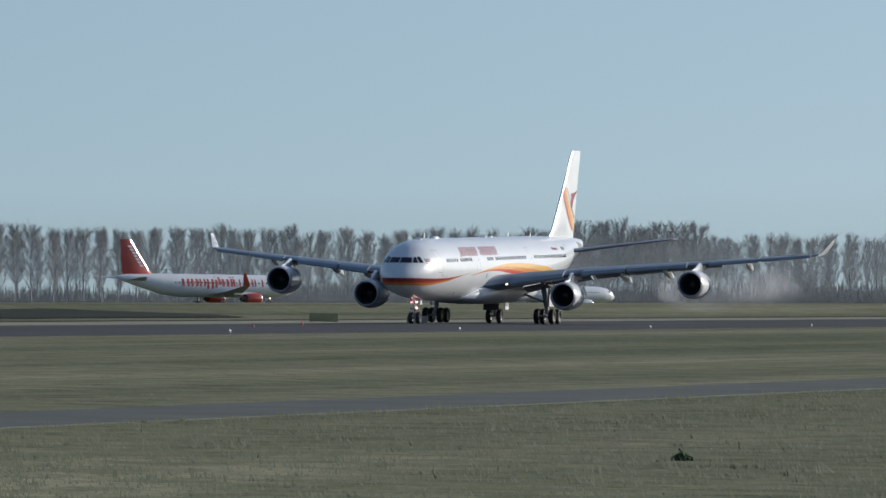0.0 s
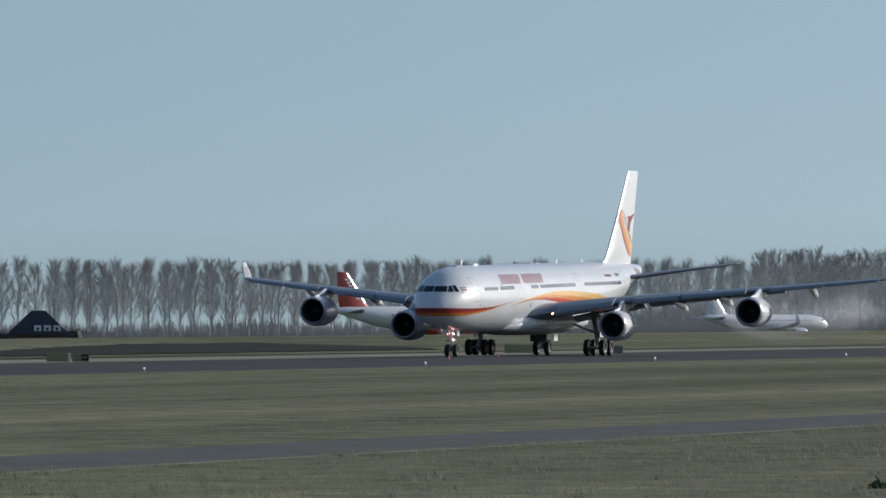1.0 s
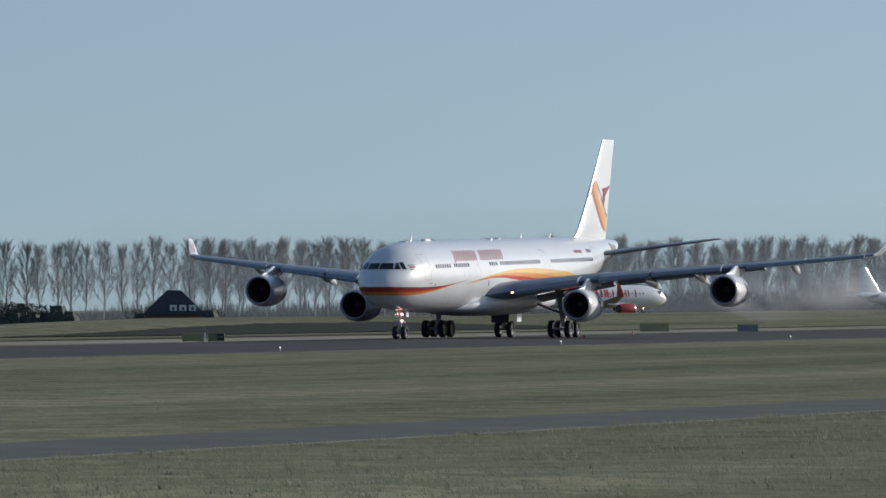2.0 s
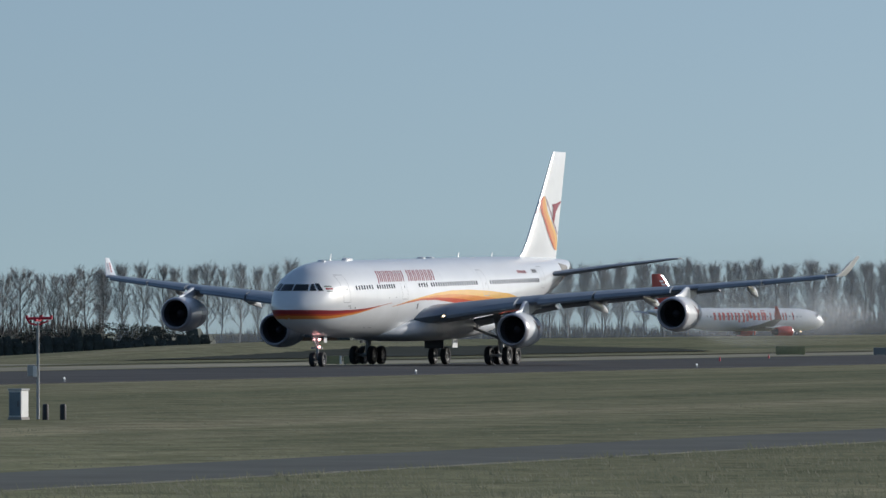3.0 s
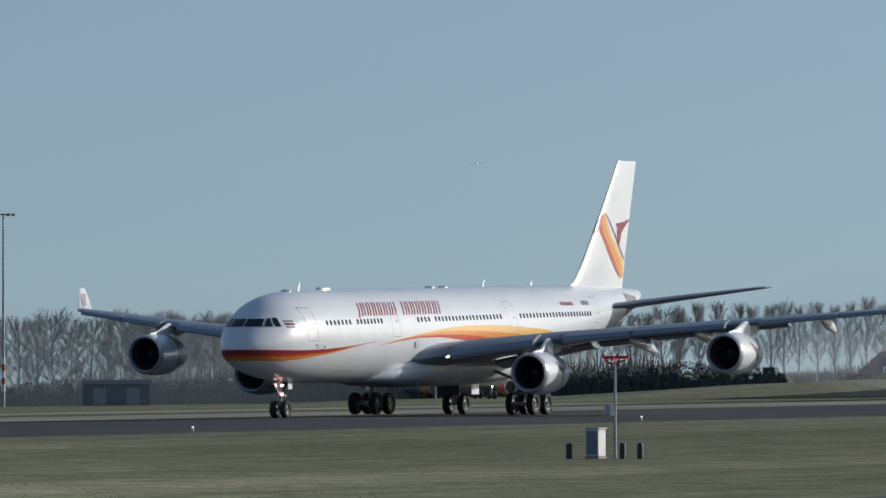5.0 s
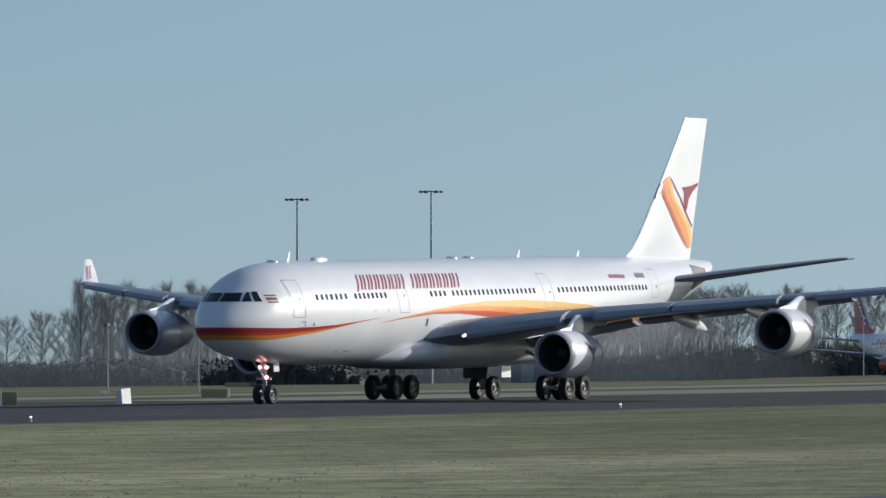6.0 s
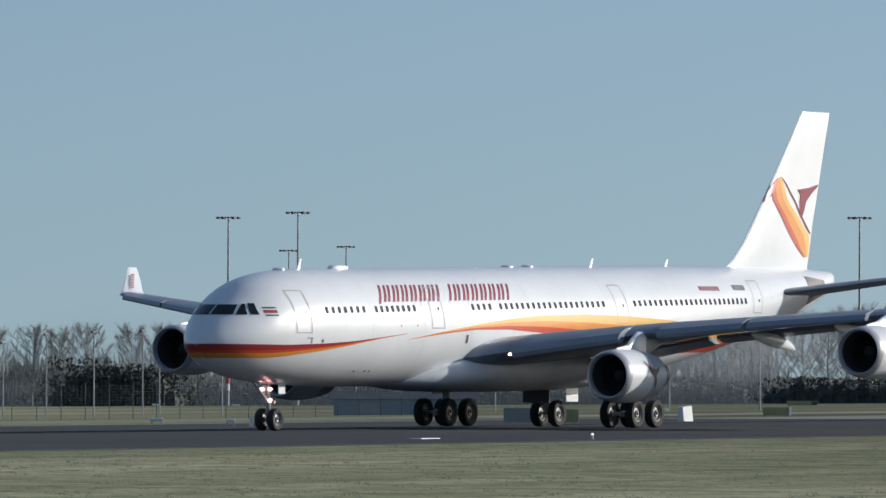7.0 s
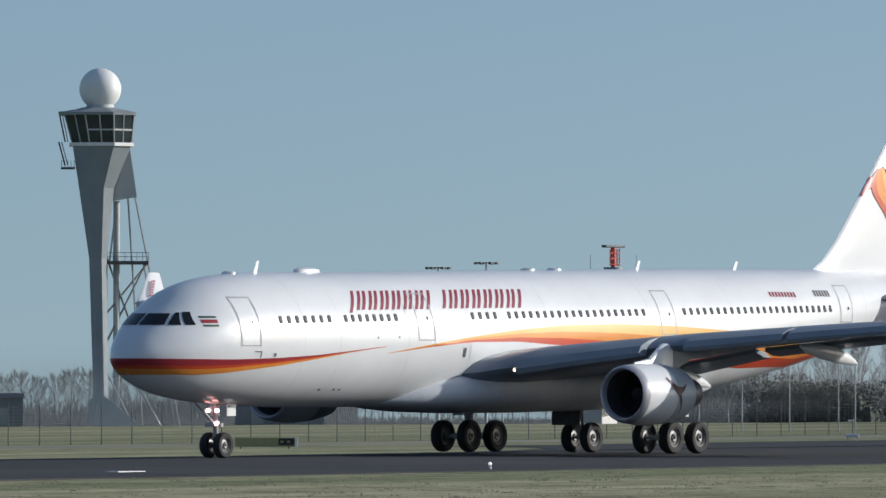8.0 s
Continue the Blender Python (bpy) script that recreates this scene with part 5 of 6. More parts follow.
    for e0, e1 in ((1.77, 1.55), (1.55, 1.38)):
        tube(bm, (X(51.755), -1, zz(e0)), (X(51.80), -1, zz(e1)), .13, .13, 6)
        tube(bm, (X(51.775), -1.6, zz(e0)), (X(51.82), -1.6, zz(e1)), .08, .08, 6)
    box(bm, X(51.77), X(51.87), -2, 0, zz(1.355), zz(1.37))
    for u in range(5):
        xx = X(51.775) + u * .45
        tube(bm, (xx, -2, zz(1.36)), (xx, -2, zz(1.42)), .04, .04, 5)
    part("ladder_platform", bm, DARKSTEEL, tw, "steel ladder and small platform")
    bm = bmesh.new()
    loft(bm, [[(X(51.96), -1.5, -1), (X(52.45), -1.5, -1), (X(52.45), 5, -1), (X(51.96), 5, -1)], [(X(51.97), -1.5, zz(-.30)), (X(52.06), -1.5, zz(-.25)), (X(52.06), 5, zz(-.25)), (X(51.97), 5, zz(-.30))]])
    part("base_building", bm, TOWERGREY, tw, "grey sloping base building", smooth=False)


make_control_tower()


def make_radar_tower():
    d = 1400.0
    m, z0 = at_view(55.735, d)
    k = d * math.radians(1.0)
    zz = lambda el: EYE[2] + d * math.tan(radians(el)) - z0
    rt = empty("radar_tower", "pale flared concrete radar tower with a rotating bar antenna on top", "radar tower", m=m)
    bm = bmesh.new()
    loft(bm, [[(r * math.cos(2 * math.pi * i / 24), r * math.sin(2 * math.pi * i / 24), z) for i in range(24)] for r, z in ((.085 * k, -1), (.072 * k, zz(-.25)), (.055 * k, zz(0)), (.052 * k, zz(.25)), (.060 * k, zz(.40)), (.098 * k, zz(.545)), (.098 * k, zz(.57)))])
    part("shaft", bm, TOWERPALE, rt, "pale flared concrete shaft")
    bm = bmesh.new()
    loft(bm, [[(r * math.cos(2 * math.pi * i / 24), r * math.sin(2 * math.pi * i / 24), z) for i in range(24)] for r, z in ((.165 * k, zz(.565)), (.165 * k, zz(.578)))])
    for i in range(20):
        c, s = math.cos(i * .314), math.sin(i * .314)
        tube(bm, (.16 * k * c, .16 * k * s, zz(.575)), (.16 * k * c, .16 * k * s, zz(.612)), .06, .06, 5)
        c2, s2 = math.cos((i + 1) * .314), math.sin((i + 1) * .314)
        tube(bm, (.16 * k * c, .16 * k * s, zz(.612)), (.16 * k * c2, .16 * k * s2, zz(.612)), .05, .05, 5)
    part("gallery", bm, DARKSTEEL, rt, "dark railed gallery")
    bm = bmesh.new()
    tube(bm, (0, 0, zz(.575)), (0, 0, zz(.66)), 1.9, 1.7, 16)
    part("cabin", bm, TOWERGREY, rt)
    bm = bmesh.new()
    tube(bm, (0, 0, zz(.66)), (0, 0, zz(.80)), .45, .45, 10)
    for e in (.68, .72, .76):
        tube(bm, (-1.5, -.3, zz(e)), (1.5, -.3, zz(e)), .12, .12, 6)
    for u in (-1.5, -.75, .75, 1.5):
        tube(bm, (u, -.3, zz(.67)), (u, -.3, zz(.79)), .12, .12, 6)
    ant = part("antenna", bm, MASTRED, rt, "turning red lattice radar reflector")
    bm = bmesh.new()
    box(bm, -.13 * k, .13 * k, -.5, .5, zz(.80), zz(.818), .1)
    part("bar_antenna", bm, DARKSTEEL, ant, "dark horizontal bar antenna", smooth=False)
    for u in (-.165, .165):
        bm = bmesh.new()
        tube(bm, (u * k, 0, zz(.6)), (u * k, 0, zz(.75)), .06, .05, 6)
        part("whip_aerial", bm, STEEL, rt)
    m, z1 = at_view(55.735, d + 8)
    hall = empty("technical_building", "grey low technical building with a sloping end", "building", m=m)
    bm = bmesh.new()
    X = lambda a: (a - 55.735) * k
    loft(bm, [[(X(55.33), -4, -1), (X(56.36), -4, -1), (X(56.36), 6, -1), (X(55.33), 6, -1)], [(X(55.43), -4, zz(-.205)), (X(55.62), -4, zz(-.20)), (X(55.62), 6, zz(-.20)), (X(55.43), 6, zz(-.205))]])
    part("wall", bm, TOWERGREY, hall, "sloped grey wall", smooth=False)
    bm = bmesh.new()
    box(bm, X(55.66), X(56.36), -4.5, 5, -1, zz(-.318))
    part("annexe", bm, SHED, hall, "dark grey annexe", smooth=False)
    for u in range(6):
        bm = bmesh.new()
        xx = X(55.7) + u * 2.6
        box(bm, xx, xx + 1.5, -4.56, -4.48, zz(-.40), zz(-.35))
        part("window", bm, PANE, hall, smooth=False)
    return ant


radar_antenna = make_radar_tower()


def make_shed(az0, az1, d, h, label, material=SHED, door=True):
    w = d * radians(az1 - az0)
    m, z = at_view((az0 + az1) / 2, d)
    s = empty("shed", label, "shed", m=m)
    bm = bmesh.new()
    box(bm, -w / 2, w / 2, 0, 6, -.3, h)
    part("wall", bm, material, s, smooth=False)
    bm = bmesh.new()
    loft(bm, [[(-w / 2 - .2, -.2, h), (w / 2 + .2, -.2, h), (w / 2 + .2, 6.2, h), (-w / 2 - .2, 6.2, h)], [(-w / 2 - .2, 2.8, h + .55), (w / 2 + .2, 2.8, h + .55), (w / 2 + .2, 3.2, h + .55), (-w / 2 - .2, 3.2, h + .55)]])
    part("roof", bm, SLATE, s, "dark shallow roof", smooth=False)
    n = max(2, int(w / 4))
    for i in range(n):
        bm = bmesh.new()
        u = -w / 2 + (i + .5) * w / n
        box(bm, u - .8, u + .8, -.06, .02, .1, min(h - .4, 2.3))
        part("door", bm, STEEL, s, smooth=False)


make_shed(64.02, 64.50, 980, 2.6, "grey low shed beside the taxiway")
make_shed(53.02, 53.66, 1000, 3.4, "long grey shed with several doors")
make_shed(58.72, 59.75, 640, 1.25, "long grey fenced hut beyond the grass", TOWERGREY)
make_shed(50.9, 51.5, 1000, 3.6, "long grey shed beyond the fence")


# ---- perimeter fence ----
def make_fence():
    f = empty("fence", "tall grey wire-mesh perimeter fence", "fence")
    y = 296.0
    xs = [y * math.tan(radians(a)) for a in (48.0, 59.3)]
    n = int((xs[1] - xs[0]) / 3.0)
    bm = bmesh.new()
    z = interp(y, FALL)
    tube(bm, (0, 0, -.3), (0, 0, 2.5), .035, .03, 6)
    me = mesh_from("post", bm, DARKSTEEL)
    for i in range(n + 1):
        p = new("post", me)
        p.parent = f
        p.location = (xs[0] + i * 3.0, y, z)
    V, F = [], []
    for k in range(12):
        prism(V, F, np.array((xs[0], y, z + .1 + k * .2)), np.array((xs[1], y, z + .1 + k * .2)), .005, .005)
    for i in range(n * 6):
        x = xs[0] + i * .5
        prism(V, F, np.array((x, y, z)), np.array((x, y, z + 2.4)), .004, .004)
    o = new("wire_mesh", raw_mesh("wire_mesh", V, F, DARKSTEEL))
    o.parent = f


make_fence()

# ---- small things on the field ----
SIGNYEL = mat("faded_yellow_sign", (0.36, 0.335, 0.17), 0.7, var=0.25, scale=1.5)
SIGNBLK = mat("black_sign_panel", (0.025, 0.025, 0.027), 0.6, var=0.2, scale=2)
SIGNWHT = mat("white_box_paint", (0.72, 0.72, 0.70), 0.55, var=0.1, scale=1.5)
# blue-grey puts the shade of the cabinet's left side into the door colour
DOORSHADE = mat("blue_grey_door_paint", (0.17, 0.21, 0.24), 0.6, var=0.15, scale=2)
BOXGREY = mat("grey_cabinet_paint", (0.38, 0.39, 0.39), 0.6, var=0.15, scale=2)
POLERED = mat("red_frangible_paint", (0.55, 0.03, 0.06), 0.5, var=0.15, scale=3)
LAMPGLASS = mat("runway_edge_light_glass", (0.85, 0.85, 0.82), 0.2, emit=(1, 0.97, 0.9), strength=.6)


def field(az, base_el):
    """Place on the falling field seen at that bearing and depression."""
    a, t = radians(az), math.tan(radians(-base_el))
    d = 300.0
    for _ in range(60):
        x, y = d * math.sin(a), d * math.cos(a)
        d = d * 0.5 + 0.5 * (EYE[2] - land(x, y)) / t
    return d


def make_sign(az0, az1, base_el, top_el, material, label, panel=None, end=True, turn=0.0):
    az = (az0 + az1) / 2
    d = field(az, base_el)
    w, h = d * radians(az1 - az0), d * math.tan(radians(top_el - base_el))
    m, z = at_view(az, d)
    s = empty("runway_sign", label, "sign", "signs along the runway", m @ Matrix.Rotation(radians(turn), 4, 'Z'))
    bm = bmesh.new()
    box(bm, -w / 2, w / 2, -.1, .14, .12, h, .02)
    part("panel", bm, material, s, smooth=False)
    for u in (-.4, .4):
        bm = bmesh.new()
        tube(bm, (u * w, 0, -.1), (u * w, 0, .15), .05, .05, 6)
        part("leg", bm, STEEL, s)
    if panel:
        bm = bmesh.new()
        box(bm, w * .5 - w * panel, w / 2 - .04, -.125, -.103, .2, h - .06)
        p = part("dark_face", bm, SIGNBLK, s, "black face", smooth=False)
        for i in range(2):
            bm = bmesh.new()
            u = w * .5 - w * panel * (.75 - .4 * i)
            box(bm, u - .12, u + .05, -.14, -.126, .2 + h * .22, h * .72)
            part("lettering_bar", bm, SIGNYEL, p, smooth=False)
    if end:
        # sunlit end of the panel, put on as a white slab
        bm = bmesh.new()
        box(bm, w / 2 + .003, w / 2 + .17, -.30, .25, .1, h + .02, .02)
        part("end_cap", bm, SIGNWHT, s, "white slab for the sunlit end", smooth=False)


make_sign(69.845, 70.00, -.398, -.33, SIGNYEL, "faded yellow taxiway sign", None, True)
make_sign(70.03, 70.15, -.398, -.33, SIGNYEL, "faded yellow and black taxiway sign", .45, False)
make_sign(73.13, 73.34, -.328, -.26, SIGNYEL, "faded yellow runway sign seen from behind", None, False)
make_sign(73.83, 73.98, -.33, -.27, CONCRETE, "low grey-backed runway sign", None, False)
make_sign(66.57, 66.66, -.315, -.28, SIGNYEL, "small faded yellow runway sign", None, False)
make_sign(61.80, 61.985, -.512, -.44, SIGNYEL, "faded yellow sign with its sunlit end whitened", None, True)
make_sign(61.97, 62.19, -.435, -.395, SIGNYEL, "faded yellow runway guidance sign", .2, False)
make_sign(59.94, 60.35, -.569, -.452, CONCRETE, "wide grey-backed runway sign", None, True)
make_sign(60.36, 60.48, -.565, -.46, SIGNYEL, "narrow olive sign beside a wider one", None, False)
make_sign(53.02, 53.45, -.647, -.565, SIGNYEL, "yellow runway sign with a black face", .27, True)


def make_marker(az, base_el, w, h, material, label, lean=6.0, name="marker_box", turn=0.0):
    d = field(az, base_el)
    m, z = at_view(az, d)
    b = empty(name, label, "marker", m=m @ Matrix.Rotation(radians(turn), 4, 'Z') @ Matrix.Rotation(radians(lean), 4, 'Y'))
    bm = bmesh.new()
    loft(bm, [[(-w / 2, -.2, 0), (w / 2, -.2, 0), (w / 2, .3, 0), (-w / 2, .3, 0)], [(-w / 2 * .96, -.15, h), (w / 2 * .96, -.15, h), (w / 2 * .96, .2, h), (-w / 2 * .96, .2, h)]])
    part("board", bm, material, b, smooth=False)
    bm = bmesh.new()
    tube(bm, (0, .1, -.1), (0, .25, h * .8), .04, .04, 6)
    part("stay", bm, STEEL, b)


make_marker(61.25, -.548, .95, .98, SIGNWHT, "white tilted marker board in the grass", -5, turn=52.0)
make_marker(58.13, -.60, .22, .7, SIGNWHT, "small black and white marker in the grass", 0)
make_marker(56.29, -.60, .22, .7, SIGNWHT, "small white marker in the grass", 0)
for a, e, w in ((57.44, -.462, .75), (58.02, -.465, .85), (57.45, -.59, .8), (57.98, -.60, .55), (61.1, -.5, .5), (59.56, -.69, .0)):
    if w:
        d = field(a, e)
        m, z = at_view(a, d)
        o = empty("approach_light", "low white approach light unit on short legs", "light unit", "approach lights", m)
        bm = bmesh.new()
        box(bm, -w / 2, w / 2, -.15, .2, .28, .48, .05)
        part("housing", bm, SIGNWHT, o, smooth=False)
        for u in (-.35, .35):
            bm = bmesh.new()
            tube(bm, (u * w, 0, -.1), (u * w, 0, .3), .03, .03, 6)
            part("leg", bm, STEEL, o)


def make_edge_light(x, y):
    o = empty("runway_edge_light", "small white elevated runway edge light", "runway light", "runway edge lights", Matrix.Translation((x, y, 0.05)))
    bm = bmesh.new()
    tube(bm, (0, 0, 0), (0, 0, .16), .07, .05, 8)
    part("stem", bm, STEEL, o)
    bm = bmesh.new()
    bmesh.ops.create_uvsphere(bm, u_segments=10, v_segments=6, radius=.065, matrix=Matrix.Translation((0, 0, .2)))
    part("lamp", bm, LAMPGLASS, o, "white lamp globe")


for i in range(16):
    make_edge_light(721.6 - 60 * i + 60, 170.1)
for x in (338.0, 268.0):          # flush white plate by the edge
    bm = bmesh.new()
    box(bm, x - 42, x - 40.4, 175.4, 176.0, 0.0, 0.085, .02)
    tagged(part("edge_marker", bm, SIGNWHT, smooth=False), "flat white marker plate by the runway edge", "marker")


def make_wind_station():
    x, y, z = place(67.838, 302.5)
    s = empty("sensor_mast", "slim grey pole with a red frangible boom on top", "sensor mast", m=Matrix.Translation((x, y, z)) @ Matrix.Rotation(radians(-67.8), 4, 'Z'))
    bm = bmesh.new()
    tube(bm, (0, 0, -.2), (0, 0, 3.65), .065, .05, 10)
    part("pole", bm, STEEL, s)
    bm = bmesh.new()
    tube(bm, (-.42, 0, 3.80), (.52, -.1, 3.82), .055, .055, 8)
    tube(bm, (-.30, 0, 3.62), (0, 0, 3.55), .04, .04, 6)
    tube(bm, (.0, 0, 3.55), (.40, -.05, 3.72), .04, .04, 6)
    tube(bm, (-.1, -.7, 3.74), (.1, .7, 3.74), .05, .05, 6)
    tube(bm, (-.42, 0, 3.80), (-.30, 0, 3.62), .04, .04, 6)
    for u in (-.42, .12, .5):
        tube(bm, (u, 0, 3.78), (u, 0, 3.92), .05, .06, 8)
    part("boom", bm, POLERED, s, "red frangible cross boom")
    bm = bmesh.new()
    box(bm, -.40, -.10, -.12, .12, 1.62, 2.05, .02)
    part("junction_box", bm, BOXGREY, s, "grey junction box", smooth=False)
    # white slab stands for the sunlit right face of the grey box
    bm = bmesh.new()
    box(bm, -.19, -.04, -.16, -.125, 1.60, 2.0, .01)
    part("box_door", bm, SIGNWHT, s, smooth=False)
    x, y, z = place(67.70, 300.5)
    c = empty("equipment_cabinet", "pale steel equipment cabinet in the grass", "cabinet", m=Matrix.Translation((x, y, z)) @ Matrix.Rotation(radians(-67.7 - 31), 4, 'Z'))
    bm = bmesh.new()
    box(bm, -.27, .27, -.27, .27, .1, 1.10, .015)
    part("body", bm, SIGNWHT, c, smooth=False)
    bm = bmesh.new()
    box(bm, -.31, .31, -.31, .31, 1.104, 1.17, .015)
    part("lid", bm, BOXGREY, c, "overhanging lid", smooth=False)
    bm = bmesh.new()
    box(bm, -.25, .25, -.30, -.273, .16, 1.04, .008)
    d = part("door", bm, DOORSHADE, c, "door coloured blue-grey for the cabinet's shaded side", smooth=False)
    bm = bmesh.new()
    box(bm, .14, .18, -.325, -.302, .5, .7)
    part("handle", bm, DARKSTEEL, d, smooth=False)
    bm = bmesh.new()
    box(bm, -.30, .30, -.30, .30, -.1, .1)
    part("plinth", bm, CONCRETE, c, smooth=False)
    for az in (67.508, 67.892, 68.018):
        x, y, z = place(az, 300.0)
        p = empty("post", "short black bollard in the grass", "bollard", "black bollards", Matrix.Translation((x, y, z)))
        bm = bmesh.new()
        loft(bm, [[(r * math.cos(.524 * i), r * math.sin(.524 * i), q) for i in range(12)] for r, q in ((.12, -.1), (.12, .52), (.10, .58), (.05, .60))])
        part("body", bm, SIGNBLK, p)


make_wind_station()
# red and white marker cones by the far runway edge
for a, e in ((73.08, -.352), (72.73, -.372)):
    d = field(a, e)
    m, z = at_view(a, d)
    c = empty("marker_cone", "small red marker cone by the runway", "cone", "red marker cones", m @ Matrix.Scale(.65, 4))
    bm = bmesh.new()
    loft(bm, [[(r * math.cos(.628 * i), r * math.sin(.628 * i), q) for i in range(10)] for r, q in ((.22, 0), (.22, .04), (.15, .05), (.04, .62))])
    part("body", bm, POLERED, c)

# ---- twin-engined jets taxiing behind (x aft of the nose, y to starboard) ----
def make_jet(label, livery):
    j = empty("jet_airliner", label, "airplane", "taxiing jets")
    top = [(0, 3.3), (.3, 3.85), (1.2, 4.75), (2.2, 5.25), (4, 5.65), (6, 5.80), (29, 5.85), (35, 5.75), (37.2, 5.45), (37.57, 5.3)]
    bot = [(0, 3.1), (.3, 2.75), (1.2, 2.3), (2.2, 2.05), (4, 1.85), (6, 1.78), (24, 1.78), (28, 2.25), (33, 3.6), (36, 4.5), (37.2, 4.95), (37.57, 5.1)]
    wid = [(0, .1), (.3, .6), (1.2, 1.25), (2.2, 1.6), (4, 1.9), (6, 1.98), (25, 1.98), (29, 1.7), (33, 1.05), (36, .5), (37.2, .25), (37.57, .12)]
    bm = bmesh.new()
    loft(bm, [ring_x(x, 0, (interp(x, top) + interp(x, bot)) / 2, interp(x, wid), (interp(x, top) - interp(x, bot)) / 2, 32) for x in [0, .12, .3, .7, 1.2, 1.7, 2.2, 3, 4, 5, 6, 10, 15, 20, 24, 26, 28, 29, 31, 33, 34.5, 36, 37.2, 37.57]])
    body = part("fuselage", bm, WHITE, j, "white fuselage")
    tailmat = JETORANGE if livery else WHITE
    bm = bmesh.new()
    rings = []
    for z, x, c in ((5.6, 29.3, 6.6), (6.4, 30.6, 5.6), (11.6, 34.4, 2.2), (11.76, 34.7, 1.8)):
        r = airfoil(x, c, 0, 0, .09)
        mm = sum(p[2] for p in r) / len(r)
        rings.append([(p[0], p[2] - mm, z) for p in r])
    loft(bm, rings)
    fin = part("fin", bm, tailmat, j, "orange tail fin" if livery else "white tail fin")
    # bright strip added for the sun's glint along the fin's edge
    bm = bmesh.new()
    loft(bm, [[(x - .06, 0, z), (x + .3, .17 * w, z), (x + .3, -.17 * w, z)] for z, x, w in ((6.5, 30.65, 1.2), (9.0, 32.48, 1.0), (11.55, 34.33, .75))])
    part("leading_edge", bm, CHROME, fin, "bright strip for the sun glint on the leading edge")
    if livery:
        for sd in (-1, 1):
            bm = bmesh.new()
            for i in range(7):
                z0, z1 = 7.0 + i * .55, 7.35 + i * .55
                xx = lambda z: 30.6 + (z - 6.4) * .73 + .75
                vs = [bm.verts.new(p) for p in ((xx(z0), sd * .26, z0), (xx(z0) + .75, sd * .26, z0), (xx(z1) + .75, sd * .24, z1), (xx(z1), sd * .24, z1))]
                bm.faces.new(vs)
            part("fin_lettering_bars", bm, WHITE, fin, smooth=False)
    for sd in (-1, 1):
        bm = bmesh.new()
        loft(bm, [airfoil(x, c, sd * b, z, t) for b, x, c, z, t in ((.5, 31.4, 3.9, 4.6, .1), (6.22, 35.0, 1.5, 5.2, .09))])
        part("tailplane", bm, WINGGREY, j)
        bm = bmesh.new()
        loft(bm, [airfoil(x, c, sd * b, z, t) for b, x, c, z, t in ((1.0, 11.6, 7.4, 2.2, .13), (2.0, 12.2, 6.6, 2.3, .13), (6.4, 14.9, 3.9, 2.8, .12), (16.6, 20.6, 1.6, 3.85, .10))])
        w = part("wing", bm, WINGGREY, j, "grey swept wing")
        bm = bmesh.new()
        loft(bm, [[(p[0], p[1] - (p[2] - z) * sd * .8, z + (p[2] - z) * .4) for p in airfoil(x, c, sd * b, z, .10)] for b, x, c, z in ((16.6, 20.6, 1.6, 3.85), (17.0, 21.0, 1.3, 4.3), (17.3, 22.0, .6, 6.1))])
        part("sharklet", bm, JETORANGE if livery else WHITE, w, "upturned wing tip")
        x0, y, z0 = 11.0, sd * 5.75, 1.62
        bm = bmesh.new()
        loft(bm, [ring_x(x0 + u, y, z0, r, r, 24) for u, r in ((.25, 1.0), (.8, 1.06), (1.6, 1.06), (2.6, .95), (3.2, .82), (3.2, .7))], cap=False)
        e = part("engine", bm, JETORANGE if livery else WHITE, j, "orange engine cowling" if livery else "white engine cowling")
        bm = bmesh.new()
        loft(bm, [ring_x(x0 + u, y, z0, r, r, 24) for u, r in ((.25, 1.0), (.05, .92), (0, .86), (.1, .80), (.5, .78))], cap=False)
        part("intake_lip", bm, CHROME, e)
        bm = bmesh.new()
        loft(bm, [ring_x(x0 + u, y, z0, r, r, 24) for u, r in ((.5, .78), (1.0, .78), (1.05, .2), (.8, .02))], cap=False)
        part("fan", bm, FANDARK, e)
        bm = bmesh.new()
        loft(bm, [ring_x(x0 + u, y, z0, r, r, 16) for u, r in ((2.6, .6), (3.6, .5), (4.2, .3))])
        part("core_nozzle", bm, DARKMETAL, e)
        bm = bmesh.new()
        loft(bm, [[(u, y - .14, zb), (u, y + .14, zb), (u, y + .1, zt), (u, y - .1, zt)] for u, zb, zt in ((x0 + .9, z0 + .9, z0 + 1.1), (x0 + 3.0, z0 + .8, 2.85), (x0 + 5.5, 2.3, 2.7))])
        part("pylon", bm, WHITE, e)
        # lettering as plain shapes, windows one by one
        if livery:
            cy = lambda z: sd * (1.985 * math.sqrt(max(.01, 1 - ((z - 3.8) / 2.03) ** 2)) + .02)
            x, way = (6.4, 1) if sd < 0 else (24.8, -1)

            def stroke(a, b, lo, hi):
                bm = bmesh.new()
                vs = [(bm.verts.new((a, cy(z), z)), bm.verts.new((b, cy(z), z))) for z in (lo, (lo * 2 + hi) / 3, (lo + hi * 2) / 3, hi)]
                for p, q in zip(vs, vs[1:]):
                    bm.faces.new((p[0], p[1], q[1], q[0]))
                part("lettering_stroke", bm, JETORANGE, body, smooth=False)

